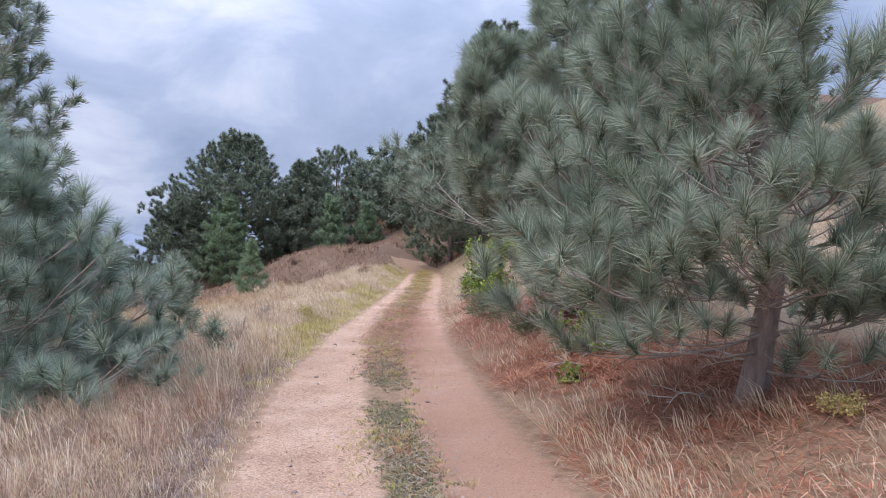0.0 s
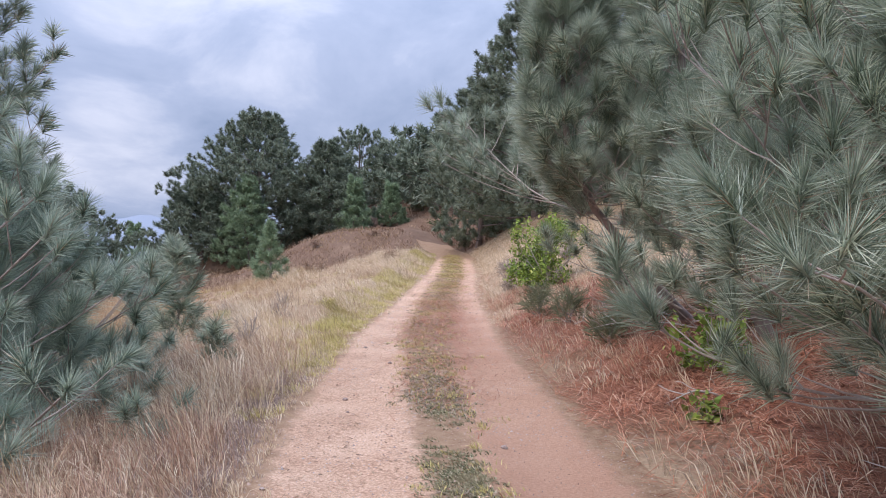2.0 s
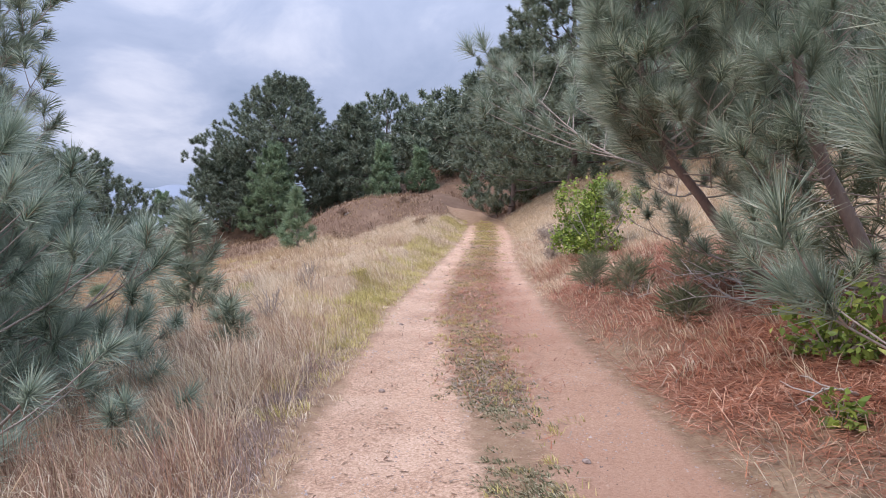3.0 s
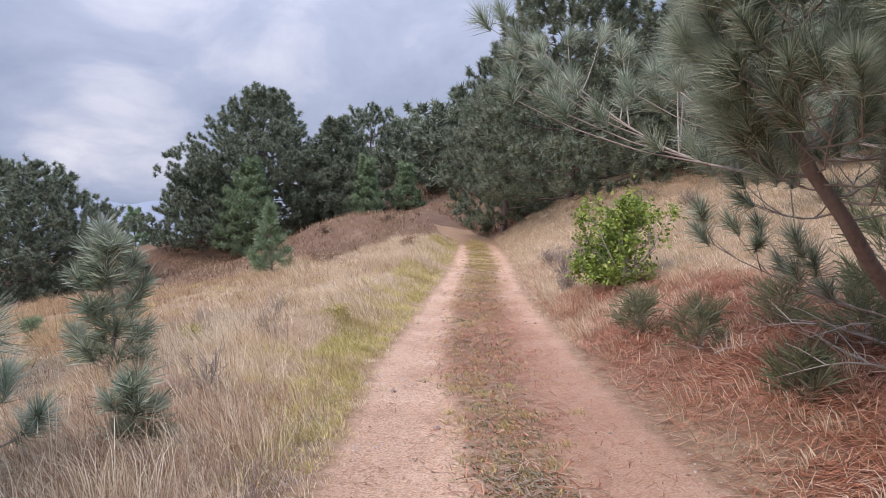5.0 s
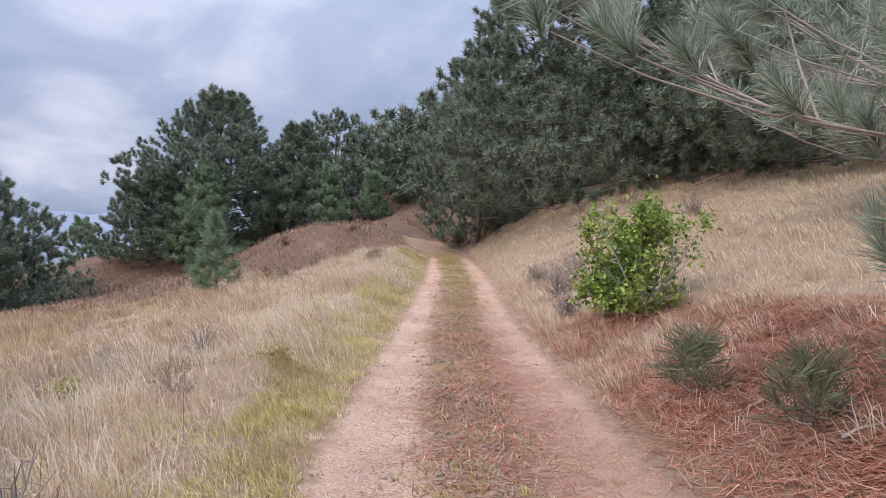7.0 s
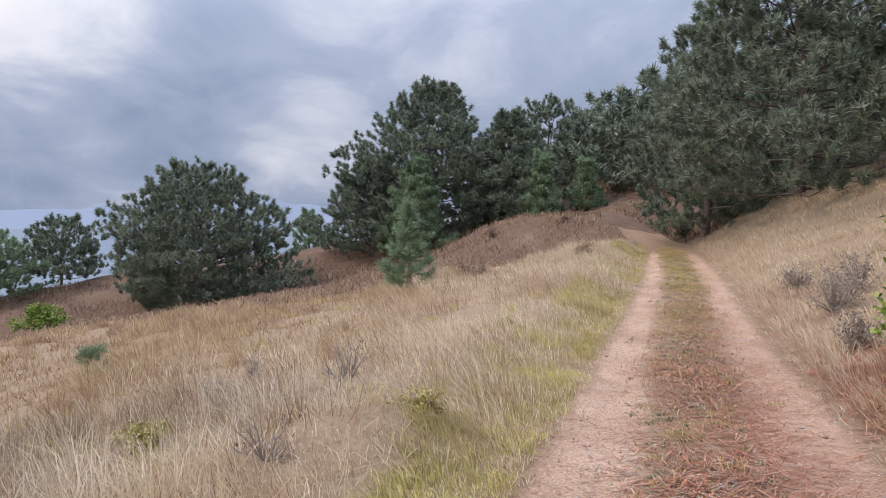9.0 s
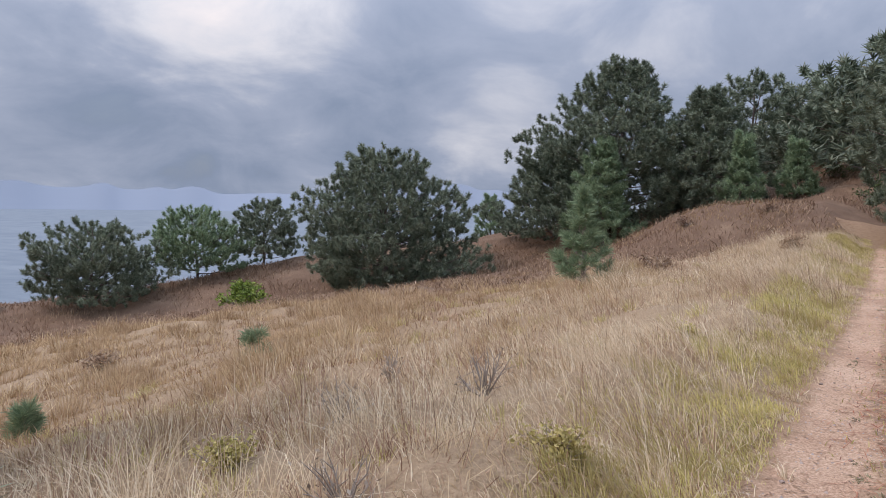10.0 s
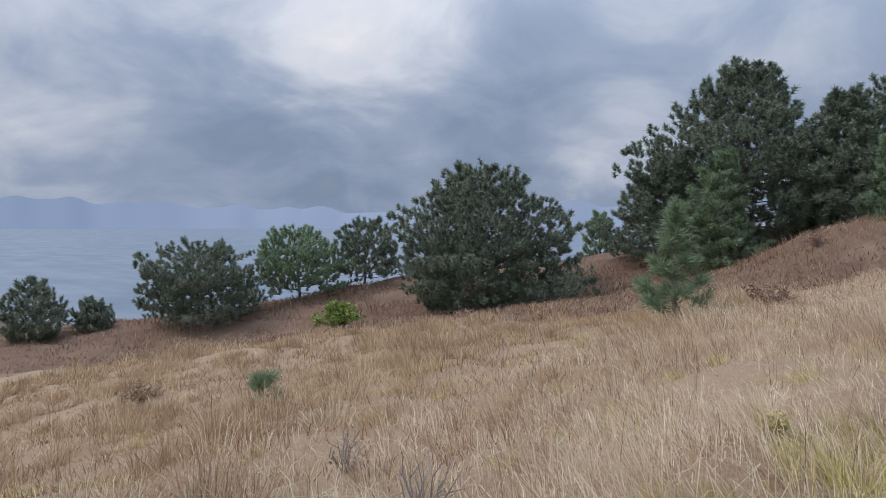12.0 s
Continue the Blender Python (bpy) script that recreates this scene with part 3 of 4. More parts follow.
def far_pine(name, x, y, height, radius, seed, clumps, label, shape="loose", material=NEEDLE_FAR, clump=0.5, group="", count=44, low=0.04, fine=0.11):
    """A pine seen from afar: limbs from the trunk that end in bushy clumps of needles."""
    r = np.random.default_rng(seed)
    tree = thing(name, x, y, at(x, y) - 0.15, label, "tree", group)
    hs = np.linspace(0, 1, 8)
    spine = np.stack([np.cumsum(r.normal(0, 0.015, 8)) * height, np.cumsum(r.normal(0, 0.015, 8)) * height, hs * height * 0.93], -1)
    v, f = tubes([(spine, height * (0.016 * (1 - hs) + 0.003))], 8)
    part("trunk", raw_mesh("trunk", v, f, BARK_DARK, True), tree, "dark brown trunk")
    bulge = [(r.uniform(0, 6.28), r.uniform(0.15, 0.85), r.uniform(0.22, 0.50)) for _ in range(20)]
    pts, dirs, lines = [], [], []
    boughs = max(26, int(clumps * 0.085))
    up = np.array([0, 0, 1.0])
    for i in range(boughs):
        h = low + (0.99 - low) * ((i + r.uniform(0, 1)) / boughs) ** 0.9
        az = i * 2.39996 + r.uniform(-0.35, 0.35)
        swell = 0.76 + sum(a * np.exp(-((np.angle(np.exp(1j * (az - b))) / 0.38) ** 2) - ((h - c) / 0.11) ** 2) for b, c, a in bulge)
        ext = max(radius * crown_profile(h, shape) * min(swell, 1.26) * r.uniform(0.82, 1.08), clump * 0.9)
        o = np.array([np.cos(az), np.sin(az), 0])
        side = np.array([-np.sin(az), np.cos(az), 0])
        rise = np.interp(h, [0, 0.5, 1], [0.10, 0.32, 0.9])
        tipz = max(h * height, 0.45)
        axis = np.array([np.interp(h * 0.9, hs, spine[:, k]) for k in range(3)])
        tip = np.array([axis[0], axis[1], tipz]) + o * ext
        root = np.array([axis[0], axis[1], max(tipz - ext * rise, 0.25)])
        tufts = max(6, int(4 + 6.0 * ext / (clump * 6)))
        for k in range(tufts + 7):
            q = 1 - 0.72 * r.random() ** 1.3
            fan = (1.15 - q) * 0.75 * ext + 0.25
            lift = r.normal(0, 0.10)
            pts.append(root + (tip - root) * q + side * r.uniform(-1, 1) * fan + up * (lift - 0.12 * abs(lift)))
            dirs.append(o * 0.55 + up * (0.75 + 0.5 * h) + r.normal(0, 0.22, 3))
        if i % 2:
            continue
        tt = np.linspace(0, 1, 4)[:, None]
        lines.append((root + (tip - root) * tt * 0.95 + np.array([0, 0, -0.06]) * ext * np.sin(tt * np.pi), (0.012 * radius ** 0.5 + 0.01) * (1 - 0.75 * tt[:, 0])))
    v, f = tubes(lines, 4)
    part("branchwork", raw_mesh("branchwork", v, f, BARK_DARK, True), tree)
    v, f = needles(pts, dirs, int(count * 1.3), clump * 0.60, clump * fine * 0.85, (0.35, 1.7), 1.1, 0.0, seed + 1, segments=0)
    part("crown", raw_mesh("crown", v, f, material), tree, "bushy clumps of needles")
    return tree


# ---- pines beside the track ----
pine("pine_tree", 2.5, 5.8, 6.2, 2.25, 11, 86, 8, 200, 0.26, 0.0064, segments=0, start=0.11, label="bushy grey-green long-needled pine overhanging the track", separate=True, brush_every=0.34, side_bias=3.6, thick=0.62, spread_up=1.3, droop=0.1, gap=0.26, short=(-1.3, 0.42),
     boughs=[(1.0, (-0.22, -0.52, 1.42), (-0.95, -1.42, 1.95)), (0.75, (-0.95, -0.58, 0.98), (-1.75, -0.95, 1.25)), (1.6, (-1.1, 0.0, 1.75), (-1.85, 0.3, 2.4)),
             (0.9, (0.1, -0.6, 1.0), (0.05, -1.15, 1.15)), (1.5, (0.4, -0.7, 1.8), (0.6, -1.3, 2.2)), (0.7, (0.7, -0.4, 0.85), (1.4, -0.6, 1.0)), (1.35, (0.8, -0.2, 1.5), (1.7, -0.3, 1.9)), (0.55, (-0.6, -0.5, 0.6), (-1.2, -0.9, 0.7)), (0.4, (0.4, -0.5, 0.42), (0.9, -0.9, 0.5)), (1.0, (-0.5, -0.4, 1.15), (-0.9, -0.9, 1.4))])
pine("pine_tree", 2.6, 9.3, 5.9, 1.65, 20, 56, 8, 200, 0.25, 0.0064, segments=0, start=0.16, label="grey-green pine with a bent trunk and pale twigs", separate=True, brush_every=0.36, thick=0.4, spread_up=1.0, gap=0.35, short=(3.14, 0.25), lift=0.8,
     path=[(-0.35, 0.1, 0.7), (-0.75, 0.1, 1.35), (-0.95, 0.1, 1.9), (-0.95, 0.15, 2.4), (-1.0, 0.2, 5.3)],
     boughs=[(0.35, (-1.0, -0.7, 0.45), (-1.5, -0.85, 0.65))])
pine("pine_tree", 2.4, 11.1, 4.7, 1.9, 12, 54, 8, 200, 0.25, 0.0064, segments=0, start=0.36, label="leaning grey-green pine with open limbs above needle litter", separate=True, brush_every=0.38, thick=0.5, spread_up=0.95, gap=0.35, short=(3.14, 0.52), lift=0.7,
     path=[(-0.7, -0.4, 0.6), (-1.17, -0.72, 1.1), (-1.58, -0.96, 1.5), (-1.8, -1.1, 2.1), (-1.85, -1.1, 4.0)],
     boughs=[(0.35, (-1.1, -0.1, 0.62), (-1.8, -0.2, 0.95)), (1.4, (-2.0, 0.6, 1.75), (-2.85, 1.8, 2.85)), (1.5, (-1.2, 0.4, 1.75), (-1.3, 1.6, 2.2))])
pine("pine_tree", -5.7, 8.25, 3.7, 3.35, 13, 96, 7, 200, 0.27, 0.007, shape="cone", segments=0, start=0.03, label="dense blue-green pine with branches down to dry grass", separate=True, material=NEEDLE_BLUE, brush_every=0.36, side_bias=-0.15, thick=0.8, spread_up=1.9, droop=0.15, gap=0.3, lift=0.5, short=(1.5, 0.35))
pine("pine_tree", -8.25, 13.0, 7.4, 1.95, 14, 74, 7, 110, 0.27, 0.007, "round", start=0.08, label="tall slender grey-green pine on the grassy slope", brush_every=0.3, lift=0.8, short=(1.57, 0.5))
pine("pine_tree", 7.2, 18.6, 8.0, 4.4, 15, 60, 9, 46, 0.34, 0.013, start=0.08, label="bushy grey-green pine on the grassy bank", brush_every=0.5, thick=0.7, side_bias=3.6)
pine("young_pine", -4.7, 12.5, 1.35, 0.42, 16, 16, 3, 80, 0.24, 0.0055, "round", 0.08, material=NEEDLE_NEAR, label="waist-high young pine in dry grass", brush_every=0.2, sink=0.05, thick=0.6, lift=1.3)
pine("young_pine", 2.8, 9.9, 0.9, 0.9, 18, 16, 3, 40, 0.27, 0.006, "round", 0.04, material=NEEDLE_OLIVE, label="low spreading pine regrowth with dead twigs", brush_every=0.3, sink=0.1, thick=0.9, gap=0.6)
pine("young_pine", 2.9, 12.3, 0.75, 0.8, 19, 14, 3, 40, 0.27, 0.006, "round", 0.04, material=NEEDLE_OLIVE, label="low spreading pine regrowth with dead twigs", brush_every=0.3, sink=0.1, thick=0.9, gap=0.6)

# ---- pines across the gully ----
far_pine("pine_tree", -26.8, 45.3, 8.5, 5.5, 21, 1950, "round dark green pine on the brown spur", "round", clump=0.46)
far_pine("pine_tree", -15.6, 56.0, 10.9, 7.4, 22, 1950, "tall dark green spreading pine on the mound", "peaked", clump=0.52)
far_pine("pine_tree", -10.4, 55.0, 7.2, 4.8, 23, 1000, "dark green pine beside a taller one on the mound", clump=0.5)
far_pine("pine_tree", -20.0, 54.5, 6.6, 4.8, 24, 1000, "low dark green pine at the mound's edge", clump=0.48)
far_pine("pine_tree", -15.3, 50.6, 6.5, 2.7, 25, 620, "lighter green pine in front of taller dark pines", material=NEEDLE_YOUNG, clump=0.46)
far_pine("pine_tree", -8.0, 52.0, 4.2, 1.7, 26, 200, "slim light green young pine on the mound", "cone", NEEDLE_YOUNG, 0.42)
far_pine("pine_tree", -5.8, 54.0, 3.2, 1.5, 27, 80, "slim light green young pine by the bend", "cone", NEEDLE_YOUNG, 0.4)
far_pine("pine_tree", -42.4, 36.8, 5.4, 4.4, 28, 1050, "windswept open pine on the spur's edge", "round", NEEDLE_FAR, 0.42, low=0.14)
far_pine("pine_tree", -40.8, 43.3, 5.0, 3.6, 29, 640, "small green pine on the spur's edge", "round", NEEDLE_YOUNG, 0.42, low=0.2)
far_pine("pine_tree", -39.0, 47.4, 4.8, 3.0, 30, 520, "small green pine on the spur's edge", "round", NEEDLE_FAR, 0.42, low=0.2)
far_pine("pine_tree", -50.0, 29.7, 4.0, 2.2, 31, 460, "small dark green pine above the sea", "round", NEEDLE_FAR, 0.42)
far_pine("pine_tree", -49.2, 33.2, 2.2, 1.5, 32, 150, "low green pine above the sea", "round", NEEDLE_FAR, 0.38)
far_pine("pine_tree", -27.5, 60.0, 4.2, 2.0, 33, 130, "young green pine behind the spur", "loose", NEEDLE_YOUNG, 0.42)

# ---- wooded hill behind the bend ----
def hill_top(x, y):
    rise = np.clip((x + 26) / 62, 0, 1)
    return -4 + (25 + 16 * rise) * np.clip((y - 100) / 62, 0, 1) ** 0.8 * np.clip(0.35 + 0.65 * np.clip((x + 34) / 34, 0, 1), 0, 1) + 1.2 * wave(x, y, 0.10, 41)


hx, hy = np.meshgrid(np.linspace(-34, 110, 73), np.linspace(100, 190, 46))
idx = np.arange(hx.size).reshape(hx.shape)
quads = np.stack([idx[:-1, :-1], idx[:-1, 1:], idx[1:, 1:], idx[1:, :-1]], -1).reshape(-1, 4)
me = raw_mesh("wooded_hill", np.stack([hx, hy, hill_top(hx, hy)], -1).reshape(-1, 3), quads, SOIL, True)
float_attribute(me, "brown", np.ones(hx.size))
float_attribute(me, "litter", np.zeros(hx.size))
tagged(new("hill", me), "steep wooded hillside behind the pines", "hill", kind="structure")
hill_r = np.random.default_rng(61)
cx_, cy_ = hill_r.uniform(-30, 60, 3000), hill_r.uniform(104, 172, 3000)
cz_ = hill_top(cx_, cy_) + hill_r.uniform(0.3, 2.6, 3000)
v, f = needles(np.stack([cx_, cy_, cz_], -1), np.tile([0.0, -0.2, 1.0], (3000, 1)) + hill_r.normal(0, 0.3, (3000, 3)), 34, 1.7, 0.30, (0.1, 1.7), 0.8, 0.0, 62, segments=0)
tagged(new("hillside_wood", raw_mesh("hillside_wood", v, f, NEEDLE_FAR)), "grey-green pine wood on the far hillside", "trees", kind="stuff")

# ---- pines above the bend ----
wood = "dark green pine in the wood above the bend"
t1 = far_pine("pine_tree", 3.1, 36.2, 10.9, 7.1, 41, 1450, "tall dark pine with low limbs above the bend", "loose", NEEDLE_FAR, 0.46, "wood above the bend", low=0.02, count=54, fine=0.09)
far_pine("pine_tree", 0.4, 42.0, 9.2, 4.3, 46, 700, wood, "loose", NEEDLE_FAR, 0.46, "wood above the bend", low=0.05, count=55, fine=0.09)
t2 = far_pine("pine_tree", 5.5, 45.5, 8.0, 4.2, 42, 700, wood, "loose", NEEDLE_FAR, 0.5, "wood above the bend", low=0.1, count=34, fine=0.13)
t3 = far_pine("pine_tree", 8.5, 33.0, 9.0, 5.0, 43, 1000, wood, "round", NEEDLE_FAR, 0.48, "wood above the bend", low=0.06, count=34, fine=0.13)
t4 = far_pine("pine_tree", -10.5, 67.0, 8.0, 5.2, 44, 700, wood, "round", NEEDLE_FAR, 0.55, "wood above the bend", count=46, fine=0.11)
wood_r = np.random.default_rng(5)
far_pine("pine_tree", 9.6, 27.6, 6.6, 4.5, 47, 800, "wide dark pine with limbs down to the grassy bank", "round", NEEDLE_FAR, 0.46, "wood above the bend", low=0.0, count=50, fine=0.1)
far_pine("pine_tree", 6.6, 33.6, 6.0, 3.4, 48, 600, "wide dark pine with limbs down to the grassy bank", "round", NEEDLE_FAR, 0.46, "wood above the bend", low=0.0, count=46, fine=0.1)
t5 = far_pine("pine_tree", -15.0, 75.0, 5.6, 4.2, 45, 300, wood, "round", NEEDLE_FAR, 0.75, "wood above the bend", count=20, fine=0.16)
spots = [(12.5, 30.0, 1.0), (14.5, 38.0, 1.1), (9.5, 41.0, 1.0), (1.6, 46.5, 0.6), (-5.0, 64.0, 1.15), (-3.4, 59.5, 1.1), (-0.6, 57.0, 1.35)]
for gx, gy in [(i, j) for j in range(3) for i in range(5)]:
    px, py = -14 + gx * 10 + wood_r.uniform(-3.5, 3.5), 72 + gy * 11 + wood_r.uniform(-4, 4)
    spots.append((px, py, wood_r.uniform(0.75, 1.15) * (0.55 if px < 6 else 1.0)))
for k, (px, py, sc) in enumerate(spots):
    src = (t2, t3)[k % 2] if py < 50 else t5
    copy_thing(src, pose(px, py, at(px, py) - 0.2, 0, 0, wood_r.uniform(0, 360)) @ Matrix.Scale(sc, 4))["label"] = wood

# ---- young pines in the grass ----
pine("pine_sapling", -6.95, 26.0, 2.05, 0.76, 51, 26, 5, 54, 0.23, 0.009, "cone", 0.03, NEEDLE_YOUNG, label="young light green pine sapling in dry grass", brush_every=0.15, sink=0.03)
for k, (px, py, hh) in enumerate([(-9.9, 19.4, 0.55), (-9.35, 15.6, 0.34), (-3.2, 10.0, 0.45)]):
    pine("pine_seedling", px, py, hh * 0.8, hh * 0.45, 60 + k, 9, 2, 70, 0.17, 0.005, "round", 0.1, NEEDLE_YOUNG if px < -5 else NEEDLE_NEAR, label="tiny pine seedling in dry grass", group="seedlings", brush_every=0.12, sink=0.02, lift=1.3)
for k, (px, py, hh) in enumerate([(0.76, 13.6, 0.5), (1.06, 12.5, 0.5), (1.75, 12.4, 0.5), (2.0, 11.5, 0.55), (1.3, 10.9, 0.4)]):
    pine("pine_seedling", px, py, hh * 0.6, hh * 0.5, 160 + k, 8, 2, 26, 0.26, 0.0042, "round", 0.06, NEEDLE_OLIVE, label="low tuft of dark green pine regrowth on red needles", group="pine regrowth", brush_every=0.14, sink=0.04, lift=1.5)


# ---- broadleaf bushes ----
def bush(name, x, y, width, height, seed, leaves, leaf, material, label, bare=0.0, group=""):
    r = np.random.default_rng(seed)
    b = thing(name, x, y, at(x, y) - 0.03, label, "bush", group)
    lines, tips = [], []
    for i in range(int(12 + width * 14)):
        az, el = r.uniform(0, 6.28), r.uniform(0.35, 1.5)
        L = r.uniform(0.6, 1.0) * np.sqrt((np.cos(el) * width / 2) ** 2 + (np.sin(el) * height) ** 2)
        t = np.linspace(0, 1, 5)[:, None]
        d = np.array([np.cos(az) * np.cos(el), np.sin(az) * np.cos(el), np.sin(el)])
        c = d * L * t + r.normal(0, 0.03, (5, 3)) * t * height
        lines.append((c, (0.014 * height ** 0.5) * (1 - 0.75 * t[:, 0])))
        for q in (0.45, 0.65, 0.8):
            w = unit(d + r.normal(0, 0.55, 3))
            root = c[int(q * 4)]
            tw = root + w * L * 0.3 * np.linspace(0, 1, 3)[:, None]
            lines.append((tw, np.array([0.006, 0.004, 0.002]) * height ** 0.5))
            tips += [tw[-1], tw[1]]
        tips += [c[-1], c[-1], c[3]]
    v, f = tubes(lines, 4)
    v[:, 2] = np.maximum(v[:, 2], 0.0)
    part("stems", raw_mesh("stems", v, f, DEADWOOD if bare else TWIG, True), b).name = "stem"
    tips = np.array(tips)
    if bare:
        tips = tips[(tips[:, 0] < 0.05 * width) | (tips[:, 2] > 0.6 * height) | (r.random(len(tips)) < 0.12)]
    c = tips[r.integers(0, len(tips), leaves)] + r.normal(0, 0.055 * height ** 0.5, (leaves, 3))
    c[:, 2] = np.maximum(c[:, 2], 0.05)
    n = unit(r.normal(size=(leaves, 3)) + np.array([0, 0, 0.8]))
    a = unit(np.cross(n, r.normal(size=(leaves, 3))))
    w = np.cross(n, a)
    L = leaf * r.uniform(0.7, 1.3, (leaves, 1))
    v = np.stack([c - a * L * 0.5, c + w * L * 0.28 + n * L * 0.1, c + a * L * 0.5, c - w * L * 0.28 + n * L * 0.1], 1).reshape(-1, 3)
    k = np.arange(0, len(v), 4)
    f = np.concatenate([np.stack([k, k + 1, k + 2], -1), np.stack([k, k + 2, k + 3], -1)])
    part("foliage", raw_mesh("foliage", v, f, material), b)
    return b


bush("leafy_bush", 1.3, 17.2, 1.5, 1.6, 71, 6800, 0.075, LEAF, "bright green leafy bush with bare twigs on one side", bare=0.25)
bush("leafy_bush", 1.8, 8.7, 0.8, 0.65, 72, 620, 0.08, LEAF, "small green leafy bush under a pine")
bush("leafy_bush", -31.5, 39.0, 3.8, 1.5, 73, 2600, 0.17, LEAF, "low spreading green bush on brown slope")
bush("sprout", 1.37, 7.7, 0.34, 0.26, 74, 90, 0.085, LEAF, "fresh green sprout among fallen needles")
bush("low_shrub", -5.6, 26.9, 1.2, 0.45, 75, 700, 0.06, BROWN_SCRUB, "low brown dry shrub in the grass")
for k, (px, py, ww, hh) in enumerate([(-15.5, 20.3, 1.3, 0.4), (-11.0, 30.5, 1.2, 0.4), (-20.0, 30.0, 1.4, 0.45), (-9.5, 45.5, 1.3, 0.5), (-24.0, 40.5, 1.3, 0.5), (-6.0, 46.2, 1.2, 0.4), (-36.0, 36.0, 1.5, 0.5), (-3.4, 30.5, 0.8, 0.4)]):
    bush("low_shrub", px, py, ww, hh, 110 + k, 500, 0.07, BROWN_SCRUB, "low brown dry shrub on the slope", group="dry shrubs")
for k, (px, py, ww, hh) in enumerate([(-2.9, 15.0, 0.6, 0.2), (-4.5, 14.2, 0.6, 0.18), (-3.0, 18.4, 0.5, 0.18), (2.75, 5.0, 0.5, 0.16)]):
    bush("cushion_plant", px, py, ww, hh, 130 + k, 900, 0.028, GREEN_GRASS, "low yellow-green cushion plant in dry grass", group="cushion plants")
for k, (px, py, ww, hh) in enumerate([(-4.9, 15.6, 0.4, 0.45), (-4.1, 16.4, 0.4, 0.5), (-3.5, 14.0, 0.3, 0.4), (-5.6, 17.2, 0.4, 0.4), (-3.2, 11.2, 0.35, 0.45)]):
    bush("dry_weed", px, py, ww, hh, 140 + k, 50, 0.03, GREY_SCRUB, "dark dry weed with bare stems in grass", group="dry weeds")
bush("dark_bush", -0.4, 44.5, 1.0, 1.2, 76, 900, 0.09, LEAF_DARK, "dark round bush at the bend")
bush("dark_bush", 1.2, 43.0, 1.6, 1.0, 77, 900, 0.09, LEAF_DARK, "dark twiggy bush under pines at the bend")
for k, (px, py, ww, hh) in enumerate([(-2.0, 52.0, 2.2, 1.3), (2.6, 46.0, 2.2, 1.2), (4.6, 42.0, 2.0, 1.1), (-6.5, 58.0, 2.6, 1.5), (1.0, 53.5, 2.4, 1.4), (-4.0, 56.5, 2.2, 1.2)]):
    bush("dark_bush", px, py, ww, hh, 90 + k, 700, 0.13, LEAF_DARK, "dark scrubby undergrowth below the pines", group="undergrowth")
for k, (px, py, ww, hh) in enumerate([(0.75, 20.3, 1.1, 0.6), (1.3, 21.5, 1.2, 0.65), (0.8, 23.0, 0.9, 0.5), (4.2, 23.5, 0.5, 0.5), (0.6, 18.6, 0.7, 0.4), (1.5, 19.6, 1.0, 0.55), (2.2, 20.8, 0.9, 0.5)]):
    bush("grey_shrub", px, py, ww, hh, 80 + k, 1000, 0.034, GREY_SCRUB, "grey leafless dry shrub beside the track", group="grey shrubs")


# ---- dead branches and stones ----
def dead_branch(x, y, length, rz, seed, label):
    r = np.random.default_rng(seed)
    t = np.linspace(0, 1, 7)[:, None]
    main = np.concatenate([t * length, 0.12 * length * np.sin(t * 4 + seed), 0.03 + 0.10 * length * np.sin(t * 3)], 1)
    lines = [(main, 0.012 * (1.1 - t[:, 0]))]
    for k in range(5):
        p = main[1 + k]
        w = unit(np.array([0.6, (-1) ** k * r.uniform(0.4, 1), r.uniform(0.1, 0.7)]))
        lines.append((p + w * length * 0.35 * np.linspace(0, 1, 4)[:, None] + r.normal(0, 0.01, (4, 3)), 0.006 * np.linspace(1, 0.4, 4)))
    ob = new("dead_branch", raw_mesh("dead_branch", *tubes(lines, 5), DEADWOOD, True))
    ob.matrix_basis = pose(x, y, at(x, y), 0, 0, rz)
    tagged(ob, label, "branch", "dead branches")


dead_branch(1.1, 12.1, 0.8, 20, 1, "bleached dead branch on red needles")
dead_branch(2.2, 11.4, 1.1, 150, 2, "bleached dead branch on red needles")
dead_branch(-4.5, 11.6, 1.4, 55, 3, "grey dead branch lying in dry grass")
for k, (px, py, ll, az) in enumerate([(2.0, 10.6, 1.0, 170), (2.4, 11.6, 1.2, 200), (2.2, 9.9, 0.9, 140), (1.9, 11.2, 0.8, 100), (2.6, 10.3, 1.1, 230), (3.2, 6.0, 1.0, 160), (2.4, 6.2, 0.9, 215)]):
    dead_branch(px, py, ll, az, 10 + k, "tangled grey dead branch under a pine")
dead_branch(1.6, 7.9, 0.6, 200, 4, "pale broken twig on red needles")
dead_branch(-4.95, 15.4, 0.6, 70, 5, "dark dry twig in pale grass")


def stone(x, y, size, seed):
    bm = bmesh.new()
    bmesh.ops.create_icosphere(bm, subdivisions=2, radius=size)
    for v in bm.verts:
        v.co *= 1 + 0.35 * noise.noise(v.co * (1.2 / size) + Vector((seed * 3.1, 0, 0)))
        v.co.z *= 0.6
    me = bpy.data.meshes.new("stone")
    bm.to_mesh(me)
    bm.free()
    me.materials.append(STONE)
    ob = new("stone", me)
    ob.location = (x, y, at(x, y) + size * 0.25)
    tagged(ob, "small dark stone lying on the dirt track", "stone", "stones on the track")


stone_r = np.random.default_rng(9)
for k, (px, py) in enumerate([(-0.16, 7.5), (-1.37, 10.95), (-1.82, 12.0), (-1.6, 9.0)]):
    stone(px, py, 0.028, k)
